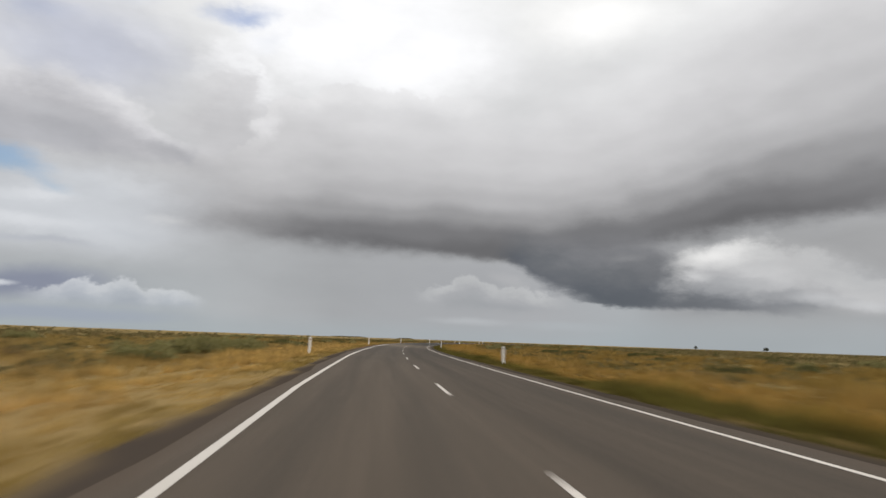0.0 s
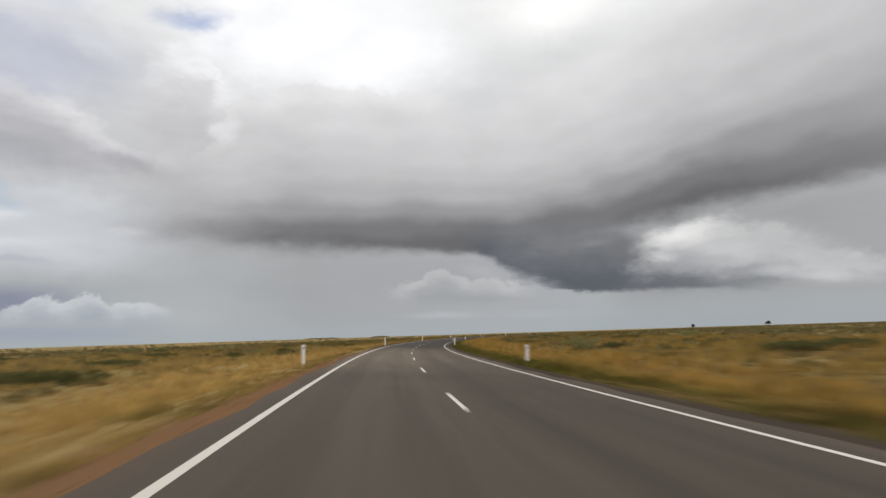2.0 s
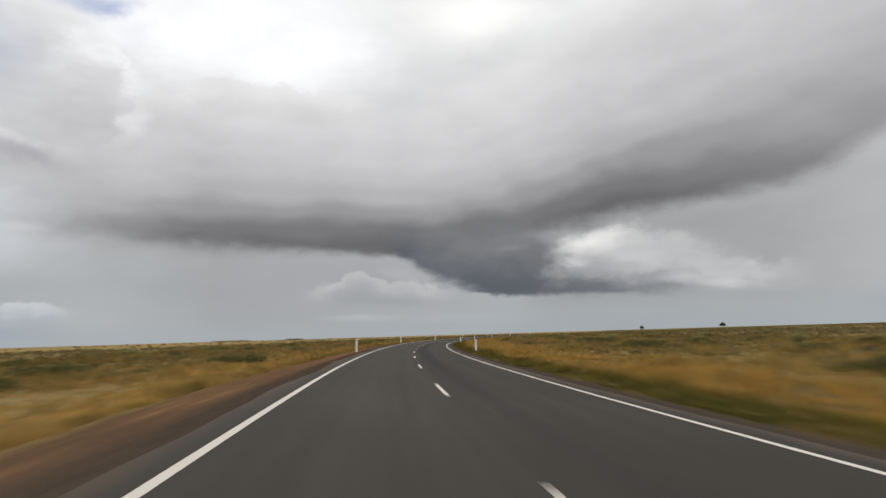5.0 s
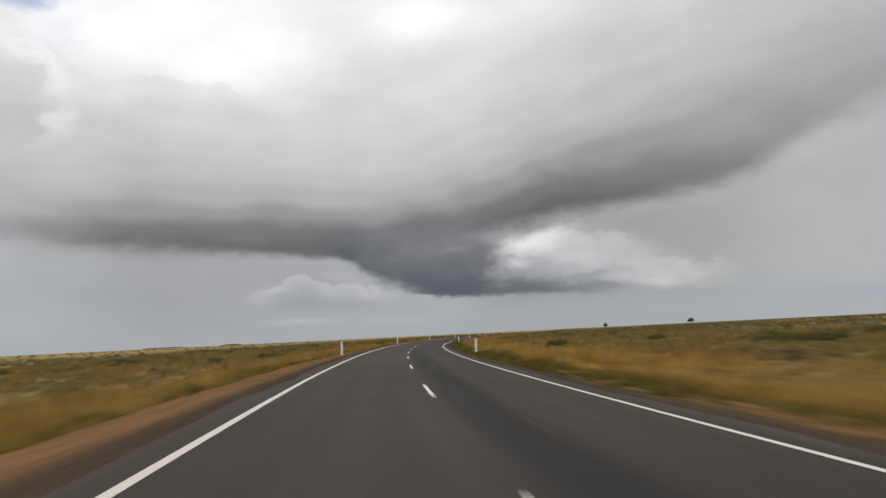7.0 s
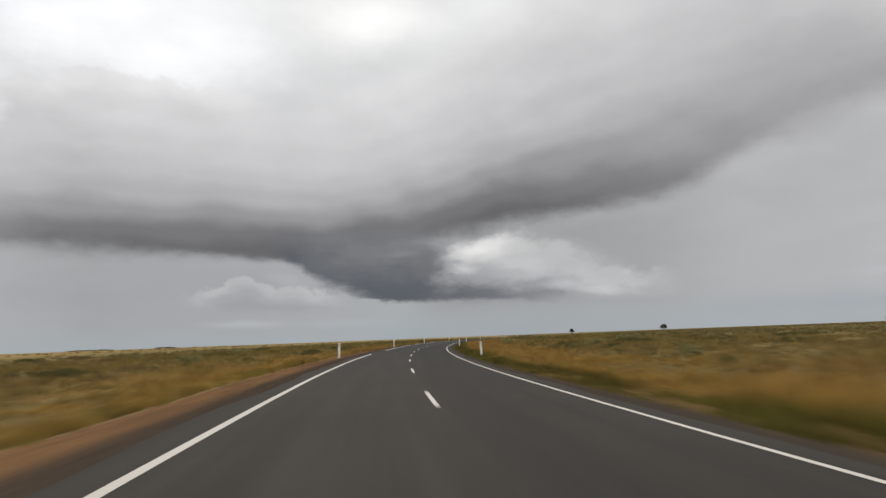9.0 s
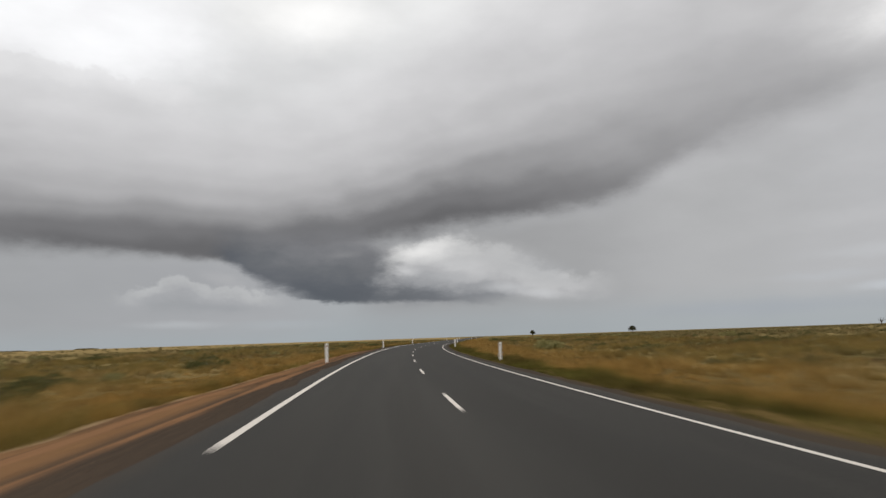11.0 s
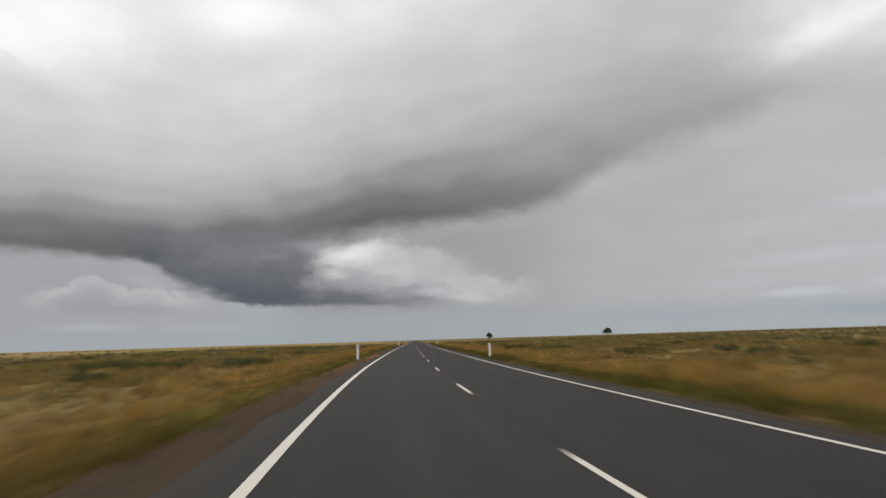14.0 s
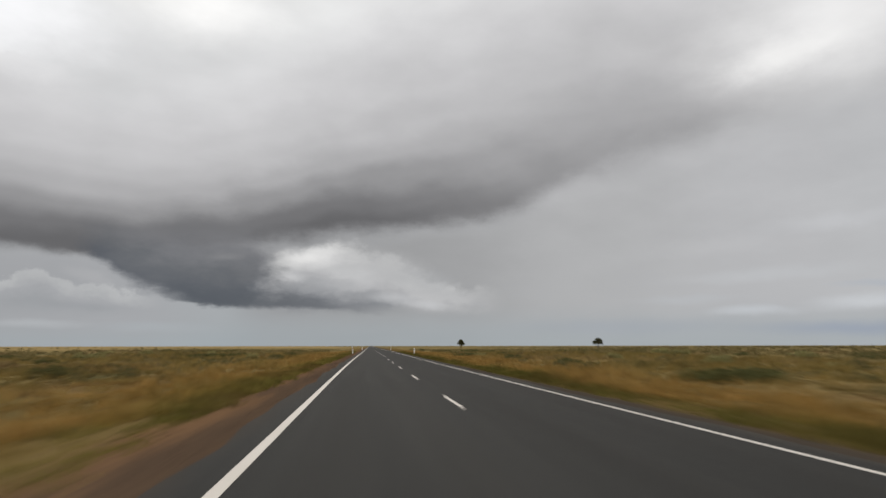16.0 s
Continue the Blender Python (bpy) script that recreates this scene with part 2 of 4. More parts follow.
lay(W.math("MULTIPLY", hang, 0.96), colours(plus(drop, W.math("MULTIPLY", murk[1], 5.0)), -1.0, 6.0, (-1, (84, 88, 95)), (0.8, (92, 96, 103)), (2.6, (102, 105, 110)), (5.4, (124, 125, 129))))
cloud(1.5, 7.4, 2.6, 0.7, 8, (136, 137, 140), 0.6, 1.0)
cloud(3.4, 5.4, 1.8, 0.6, 10, (116, 118, 122), 0.6, 1.0)
sill = both(W.step(drop, -0.2, 0.25), W.step(plus(drop, frayed[1]), W.step(az, 2, 15, 2.7, 1.5), 0.3), W.step(az, 16.5, 9.0), W.step(az, -4.0, -1.0))
lay(W.math("MULTIPLY", sill, 0.9), colours(az, -60.0, 60.0, (0, (88, 93, 100)), (7, (96, 100, 106)), (15, (122, 125, 130))))

# small heaps below the deck and towards the horizon
heap(((-17.5, 3.6), (-14.4, 4.2), (-12.4, 5.3), (-11.2, 5.1), (-9.6, 4.2), (-7.8, 4.6), (-6.4, 4.1), (-3.0, 3.4)), 2.6, ((0, (190, 192, 194)), (0.5, (184, 186, 188)), (1.3, (166, 168, 172)), (2.6, (154, 157, 161))), tiny_knobs, 2.2, 0.7, 0.5, 3.0)
cloud(-8.5, 5.4, 2.6, 0.9, -20, (178, 179, 182), 0.5, 1.0)
cloud(-9.0, 3.1, 5.0, 0.45, -2, (152, 155, 160), 0.5, 1.0)
cloud(-12, 1.7, 5.0, 0.5, 0, (180, 184, 188), 0.6, 1.0)
cloud(-3.5, 1.5, 6.0, 0.6, 0, (168, 174, 179), 0.6, 1.0)
cloud(-47.0, 6.4, 6.0, 0.45, -2, (176, 180, 188), 0.8, 0.9)
cloud(-50, 7.6, 9.0, 0.8, 0, (212, 215, 220), 0.7, 0.9)
cloud(-47, 3.2, 8.5, 1.7, 5, (128, 134, 152), 0.9, 0.8)
heap(((-48, 2.2), (-45, 2.7), (-43.4, 3.6), (-42.2, 3.0), (-40.6, 3.8), (-39, 2.8), (-37.4, 2.9), (-34, 1.8)), 1.6, ((0, (212, 215, 219)), (0.5, (200, 204, 209)), (1.2, (176, 182, 191)), (2.0, (160, 167, 178))), tiny_knobs, 1.8, 0.65, 0.5, 3.0)
cloud(-48.6, 3.1, 1.6, 0.35, 0, (206, 210, 216), 0.8, 0.8)
cloud(-46, 1.0, 13, 0.9, 0, (152, 160, 174), 0.8, 0.8)
# thin bars of cloud low in the east
cloud(47, 5.6, 10, 0.9, 2, (192, 195, 199), 0.5, 1.0)
cloud(44, 8.0, 9, 1.2, 3, (192, 193, 196), 0.45, 1.0)
cloud(52, 9.6, 8, 1.0, 5, (196, 198, 202), 0.5, 1.0)
cloud(53.5, 3.3, 5, 0.9, 3, (202, 206, 211), 0.7, 1.0)
cloud(46, 2.7, 4.5, 0.6, 0, (196, 201, 207), 0.65, 1.0)
cloud(41, 3.8, 6, 0.6, 0, (184, 188, 193), 0.5, 1.0)
cloud(54, 4.6, 4.0, 0.4, 0, (172, 178, 187), 0.6, 1.0)
cloud(36, 1.6, 14, 1.0, 0, (160, 166, 174), 0.6, 1.0)
cloud(53, 1.3, 10, 0.9, 0, (152, 161, 176), 0.8, 1.0)

# soft unevenness of the whole deck
lump = centred(field(7.0, 3.2, 7.1), 5.0, 0.52, 0.24)[0]
lump = both(lump, W.step(bearing, -14.0, -34.0, 1.0, 1.7))
puff = W.math("ADD", both(lump, W.step(height, 1.0, 14.0, 0.35, 1.0)), 1.0)
sky = W.mix(1.0, sky, W.add("ShaderNodeCombineColor", {0: W.math("MULTIPLY", puff, 1.006), 1: puff, 2: W.math("MULTIPLY", puff, 0.99)}).outputs[0], "MULTIPLY")
back = W.add("ShaderNodeBackground", {"Color": sky, "Strength": 1.0})
W.add("ShaderNodeOutputWorld", {0: back.outputs[0]})

sun = new("sun", bpy.data.lights.new("sun", "SUN"))
sun.data.energy, sun.data.angle, sun.data.color = 1.5, radians(14), (1.0, 0.92, 0.80)
sun.matrix_world = look((0, 0, 50), (-0.25 * 50, -0.7 * 50, 50 - 50 * 0.75))


# ---- the road's line: curvature and cross-fall by chainage ----
KNOT = np.arange(-10.0, 700.0, 45.0)
CURVE = [0.13, -0.76, -0.91, -1.74, -1.22, -1.4, -1.39, -1.58, -1.35, -0.95, -1.74, 0.01, -0.18, 0.0, 0.0, 0.0]
FALL_L = [-0.033, 0.061, 0.057, 0.055, 0.052, 0.05, 0.049, 0.044, 0.039, 0.051, 0.058, 0.043, 0.036, 0.025, 0.019, 0.016]
FALL_R = [-0.005, -0.001, 0.014, 0.021, 0.034, 0.029, 0.032, 0.039, 0.028, 0.020, 0.001, 0.003, 0.008, 0.008, 0.007, 0.007]
START = 10.0
CH = np.arange(-10.0, 3000.0, 1.0)
TURN = radians(20) + np.cumsum(np.interp(CH, KNOT, CURVE, right=0.0)) * 1e-3
TURN -= TURN[10] - radians(20)
CX, CY = np.cumsum(-np.sin(TURN)), np.cumsum(np.cos(TURN))
CX, CY = CX - CX[10], CY - CY[10]
HALF = 3.221          # centre line to edge line
SEAL = 3.75           # half width of the seal


def on_road(s, u):
    """Plan position of chainage s, offset u to the right."""
    s, u = np.asarray(s, float), np.asarray(u, float)
    t = np.interp(s, CH, TURN)
    ahead = np.minimum(s - CH[0], 0)
    x = np.interp(s, CH, CX) + u * np.cos(t) - ahead * np.sin(t)
    y = np.interp(s, CH, CY) + u * np.sin(t) + ahead * np.cos(t)
    return x, y


def road_z(s, u):
    s, u = np.asarray(s, float), np.asarray(u, float)
    return np.where(u < 0, -u * np.interp(s, KNOT, FALL_L), -u * np.interp(s, KNOT, FALL_R))


def swell(x, y):
    return (0.10 * np.sin(x * 0.11 + 1.3) * np.sin(y * 0.083 + 0.4) + 0.06 * np.sin(x * 0.31 + y * 0.22) + 0.05 * np.sin(y * 0.37 - x * 0.17 + 2.0))


def ground_z(s, u):
    s, u = np.broadcast_arrays(np.asarray(s, float), np.asarray(u, float))
    x, y = on_road(s, u)
    edge = road_z(s, np.clip(u, -SEAL, SEAL))
    d = np.abs(u) - SEAL - 0.25
    k = np.clip(d / 5.5, 0, 1)
    k = k * k * (3 - 2 * k)
    wild = -0.30 + swell(x, y)
    z = edge * (1 - k) + wild * k - 0.03
    return np.where(np.abs(u) < SEAL - 0.4, edge - 0.08, z)


# ---- materials ----
def material(name, build):
    m = bpy.data.materials.new(name)
    m.use_nodes = True
    build(Net(m.node_tree))
    return m


def finish(N, color, rough=0.9, bump=None, strength=0.3, dist=0.02, spec=0.3, **more):
    ins = {"Base Color": color, "Roughness": rough, "Specular IOR Level": spec, **more}
    if bump is not None:
        ins["Normal"] = N.add("ShaderNodeBump", {"Height": bump, "Strength": strength, "Distance": dist}).outputs[0]
    b = N.add("ShaderNodeBsdfPrincipled", ins)
    N.add("ShaderNodeOutputMaterial", {0: b.outputs[0]})


def place_of(N):
    return N.add("ShaderNodeTexCoord").outputs["Object"]


def lateral(N):
    return N.add("ShaderNodeAttribute", attribute_name="lat").outputs["Fac"], N.add("ShaderNodeAttribute", attribute_name="run").outputs["Fac"]


def asphalt(N):
    p = place_of(N)
    lat, run = lateral(N)
    along = N.add("ShaderNodeCombineXYZ", {0: N.math("MULTIPLY", lat, 1.2), 1: N.math("MULTIPLY", run, 0.035)}).outputs[0]
    streak = N.noise(along, 1.6, 4.0, 0.6).outputs["Fac"]
    patch = N.noise(p, 0.12, 4.0, 0.6).outputs["Fac"]
    chip = N.noise(p, 90.0, 2.0, 0.7).outputs["Fac"]
    col = N.mix(N.step(patch, 0.3, 0.7), (0.042, 0.038, 0.033, 1), (0.053, 0.047, 0.041, 1))
    # the palest stretch: a patch of sun put into the seal's colour
    sunlit = N.mix(N.step(streak, 0.3, 0.65), (0.140, 0.113, 0.086, 1), (0.120, 0.098, 0.076, 1))
    col = N.mix(N.step(streak, 0.35, 0.7, 0.0, 0.55), col, (0.034, 0.0315, 0.028, 1))
    # the darker far stretch: cloud shade put into the seal's colour
    clouded = N.mix(N.step(streak, 0.3, 0.65), (0.033, 0.0325, 0.0305, 1), (0.027, 0.0268, 0.0255, 1))
    lane = N.math("ADD", run, N.math("MULTIPLY", patch, 40.0))
    col = N.mix(N.step(lane, 290, 390), col, clouded)
    # near stretch: sun, then a band of cloud shade, put into the colour
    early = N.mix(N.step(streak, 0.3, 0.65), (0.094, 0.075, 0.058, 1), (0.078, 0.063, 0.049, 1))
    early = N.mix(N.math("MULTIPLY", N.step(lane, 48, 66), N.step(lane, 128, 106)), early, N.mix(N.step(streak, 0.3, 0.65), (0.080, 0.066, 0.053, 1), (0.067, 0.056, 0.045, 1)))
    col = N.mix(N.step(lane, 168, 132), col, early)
    col = N.mix(N.math("MULTIPLY", N.step(lane, 94, 122), N.step(lane, 150, 130)), col, sunlit)
    for at in (-2.45, -0.95, 0.95, 2.45):
        worn = N.step(N.math("ABSOLUTE", N.math("SUBTRACT", lat, at)), 0.55, 0.1, 0.0, 0.22)
        col = N.mix(N.math("MULTIPLY", worn, N.step(streak, 0.25, 0.6, 0.4, 1.0)), col, (0.030, 0.028, 0.025, 1))
    # bitumen bled up beside the centre line on the long bend
    bleed = N.math("MULTIPLY", N.step(N.math("ABSOLUTE", N.math("SUBTRACT", lat, 0.7)), 0.85, 0.15), N.math("MULTIPLY", N.step(run, 150, 200), N.step(run, 300, 250)))
    bleed = N.math("MULTIPLY", bleed, N.step(N.noise(along, 2.5, 3.0).outputs["Fac"], 0.25, 0.5))
    col = N.mix(N.math("MULTIPLY", bleed, 0.85), col, (0.019, 0.019, 0.0205, 1))
    grain = N.math("MULTIPLY", N.step(chip, 0.3, 0.75, 0.75, 1.3), N.step(lat, -0.8, 1.0, 1.08, 0.87))
    col = N.mix(1.0, col, N.add("ShaderNodeCombineColor", {0: grain, 1: grain, 2: grain}).outputs[0], "MULTIPLY")
    # dust and stones thrown over the seal's edge
    rim = N.math("MULTIPLY_ADD", N.noise(p, 1.3, 5.0, 0.65).outputs["Fac"], 0.9, N.math("ABSOLUTE", lat))
    dust = N.mix(N.step(run, 190, 250), (0.085, 0.064, 0.048, 1), (0.042, 0.036, 0.030, 1))
    col = N.mix(N.step(rim, 3.85, 4.25, 0.0, 0.8), col, dust)
    finish(N, col, 0.95, chip, 0.5, 0.006, 0.12)


def line_paint(N):
    p = place_of(N)
    worn = N.step(N.noise(p, 14.0, 5.0, 0.7).outputs["Fac"], 0.62, 0.78, 0.0, 0.5)
    dust = N.noise(p, 0.8, 3.0).outputs["Fac"]
    col = N.mix(dust, (0.50, 0.46, 0.41, 1), (0.60, 0.565, 0.52, 1))
    finish(N, N.mix(worn, col, (0.12, 0.11, 0.10, 1)), 0.7, N.noise(p, 70.0).outputs["Fac"], 0.3, 0.004)


def patches(N, p):
    """Where the plain is bare and tan, where it is dark and scrubby, and where it is rusty."""
    big = N.noise(p, 0.045, 5.0, 0.62).outputs["Fac"]
    small = N.noise(p, 0.17, 4.0, 0.6).outputs["Fac"]
    n = N.math("ADD", N.math("MULTIPLY", big, 0.6), N.math("MULTIPLY", small, 0.4))
    rust = N.noise(p, 0.07, 3.0, 0.5).outputs["Fac"]
    return N.step(n, 0.52, 0.60), N.step(n, 0.48, 0.40), N.step(rust, 0.54, 0.66, 0.0, 0.6)


def soil(N):
    p = place_of(N)
    lat, run = lateral(N)
    wide_off = N.math("ABSOLUTE", lat)
    n2 = N.noise(p, 0.35, 5.0, 0.6).outputs["Fac"]
    n3 = N.noise(p, 9.0, 4.0, 0.65).outputs["Fac"]
    tan, dark, rust = patches(N, p)
    field = N.mix(n2, (0.17, 0.13, 0.055, 1), (0.24, 0.18, 0.08, 1))
    field = N.mix(tan, field, N.mix(n2, (0.20, 0.145, 0.064, 1), (0.26, 0.19, 0.088, 1)))
    field = N.mix(dark, field, (0.10, 0.085, 0.038, 1))
    field = N.mix(rust, field, (0.14, 0.082, 0.04, 1))
    far = N.mix(N.step(N.noise(p, 0.006, 4.0, 0.6).outputs["Fac"], 0.35, 0.65), (0.22, 0.165, 0.075, 1), (0.33, 0.235, 0.105, 1))
    far = N.mix(N.step(lat, -1.0, 1.0), far, N.mix(n2, (0.135, 0.108, 0.048, 1), (0.20, 0.152, 0.068, 1)))
    field = N.mix(N.step(wide_off, 60, 300, 0.0, 0.8), field, far)
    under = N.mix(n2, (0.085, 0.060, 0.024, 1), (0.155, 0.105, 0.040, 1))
    # paler below the early western grass, the same sunlight put into the soil
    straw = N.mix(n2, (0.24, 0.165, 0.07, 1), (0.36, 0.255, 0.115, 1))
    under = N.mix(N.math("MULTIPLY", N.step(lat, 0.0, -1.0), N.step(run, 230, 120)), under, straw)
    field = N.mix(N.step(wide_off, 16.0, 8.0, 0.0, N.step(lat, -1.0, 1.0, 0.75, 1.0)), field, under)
    # red-brown gravel shoulder, wider on the left once the bend begins
    wide = N.math("SUBTRACT", N.math("ADD", N.step(run, 50, 80, 0.55, 1.0), N.step(run, 110, 190, 0.0, 1.5)), N.math("SUBTRACT", N.step(run, 390, 440, 0.0, 1.5), N.step(run, 300, 340, 0.0, 0.5)))
    wide = N.math("SUBTRACT", wide, N.math("MULTIPLY", N.step(run, 104, 114), N.step(run, 138, 126, 0.0, 0.85)))
    reach = N.math("ADD", wide, N.math("MULTIPLY", N.math("SUBTRACT", n2, 0.5), 1.5))
    out_l = N.math("SUBTRACT", N.math("MULTIPLY", lat, -1.0), 3.7)
    left = N.step(N.math("SUBTRACT", out_l, reach), 0.45, -0.35)
    left = N.math("MULTIPLY", N.math("MAXIMUM", left, N.math("MULTIPLY", N.math("MULTIPLY", N.step(run, 130, 134), N.step(run, 146, 140)), N.step(out_l, 1.3, 0.95))), N.math("GREATER_THAN", out_l, -0.5))
    out_r = N.math("SUBTRACT", lat, 3.7)
    right = N.math("MULTIPLY", N.step(N.math("ADD", out_r, N.math("MULTIPLY", n2, 0.8)), 1.5, 0.7), N.math("GREATER_THAN", out_r, -0.5))
    stretch = N.add("ShaderNodeCombineXYZ", {0: lat, 1: N.math("MULTIPLY", run, 0.12)}).outputs[0]
    smear = N.noise(stretch, 1.1, 5.0, 0.62).outputs["Fac"]
    gravel = N.mix(N.step(smear, 0.35, 0.6), (0.080, 0.051, 0.033, 1), (0.113, 0.070, 0.043, 1))
    red = N.math("MULTIPLY", N.step(smear, 0.52, 0.66), N.step(run, 40, 75))
    early = N.math("MULTIPLY", N.step(run, 50, 75), N.step(run, 128, 104))
    outer = N.math("MULTIPLY", N.step(run, 150, 210), N.step(N.math("MULTIPLY_ADD", smear, 1.6, out_l), 1.0, 1.8, 0.0, 0.85))
    outer = N.math("MULTIPLY", outer, N.step(smear, 0.40, 0.54, N.step(run, 280, 330, 0.7, 0.25), 1.0))
    red = N.math("MAXIMUM", N.math("MAXIMUM", red, outer), N.math("MULTIPLY", early, 0.75))
    gravel = N.mix(red, gravel, N.mix(n2, (0.165, 0.089, 0.043, 1), (0.24, 0.133, 0.064, 1)))
    late = N.math("MULTIPLY", N.step(run, 108, 135), N.step(N.math("SUBTRACT", out_l, N.math("MULTIPLY_ADD", smear, 1.2, N.step(run, 290, 400, -0.45, 0.15))), 1.0, 0.2))
    gravel = N.mix(N.math("MULTIPLY", late, N.step(run, 430, 470, 1.0, 0.35)), gravel, N.mix(n3, (0.038, 0.031, 0.026, 1), (0.068, 0.052, 0.040, 1)))
    gravel = N.mix(N.step(run, 66, 48), gravel, N.mix(n3, (0.052, 0.043, 0.036, 1), (0.078, 0.062, 0.05, 1)))
    gravel = N.mix(N.step(n3, 0.4, 0.75, 0.0, 0.4), gravel, N.mix(N.step(run, 48, 66), (0.075, 0.06, 0.048, 1), (0.142, 0.097, 0.063, 1)))
    # a graded windrow of pale soil along the outer edge
    ridge = N.math("MULTIPLY", N.step(N.math("ABSOLUTE", N.math("SUBTRACT", out_l, N.math("SUBTRACT", reach, 0.1))), 0.3, 0.08), N.math("MULTIPLY", N.step(run, 270, 300), N.step(run, 430, 400)))
    gravel = N.mix(N.math("MULTIPLY", ridge, 0.8), gravel, (0.30, 0.21, 0.12, 1))
    # a streak of bare red sand along the seal
    streak = N.math("ADD", N.math("ABSOLUTE", N.math("SUBTRACT", out_l, 0.22)), N.math("MULTIPLY", N.math("SUBTRACT", smear, 0.5), 0.25))
    sand = N.math("MULTIPLY", N.step(streak, 0.38, 0.22), N.step(N.math("ABSOLUTE", N.math("SUBTRACT", run, 482.3)), 7.5, 4.5))
    gravel = N.mix(sand, gravel, N.mix(n3, (0.19, 0.088, 0.037, 1), (0.27, 0.135, 0.06, 1)))
    # a spill of orange sand where the widened shoulder begins
    spill = N.math("ADD", N.math("ABSOLUTE", N.math("SUBTRACT", out_l, N.step(run, 130, 142, 0.95, 0.7))), N.math("MULTIPLY", N.math("SUBTRACT", smear, 0.5), 0.6))
    spill = N.math("MULTIPLY", N.step(spill, 0.5, 0.2, 0.0, 0.85), N.math("MULTIPLY", N.step(run, 129, 134), N.step(run, 145, 140)))
    gravel = N.mix(spill, gravel, N.mix(n3, (0.19, 0.102, 0.05, 1), (0.27, 0.15, 0.078, 1)))
    # red wheel tracks along the wide shoulder
    for at, wide_by in ((0.95, 0.22), (2.0, 0.3)):
        track = N.math("ADD", N.math("ABSOLUTE", N.math("SUBTRACT", out_l, at)), N.math("MULTIPLY", N.math("SUBTRACT", smear, 0.5), 0.9))
        track = N.math("MULTIPLY", N.step(track, wide_by, 0.04), N.math("MULTIPLY", N.step(run, 320, 345), N.step(run, 432, 405)))
        gravel = N.mix(N.math("MULTIPLY", track, 0.8), gravel, N.mix(n3, (0.19, 0.098, 0.05, 1), (0.27, 0.15, 0.08, 1)))
    grey = N.mix(n3, (0.042, 0.036, 0.030, 1), (0.075, 0.06, 0.046, 1))
    col = N.mix(left, field, gravel)
    col = N.mix(right, col, grey)
    # bare red dirt outside the eastern shoulder on the bend
    bare = N.math("ADD", N.math("ABSOLUTE", N.math("SUBTRACT", out_r, 1.15)), N.math("MULTIPLY", N.math("SUBTRACT", smear, 0.5), 1.6))
    bare = N.math("MULTIPLY", N.step(bare, 0.6, 0.2, 0.0, 0.85), N.math("MULTIPLY", N.step(run, 205, 225), N.step(run, 300, 270)))
    col = N.mix(bare, col, N.mix(n3, (0.14, 0.078, 0.044, 1), (0.22, 0.125, 0.07, 1)))
    finish(N, col, 1.0, n3, 0.6, 0.03, 0.0)


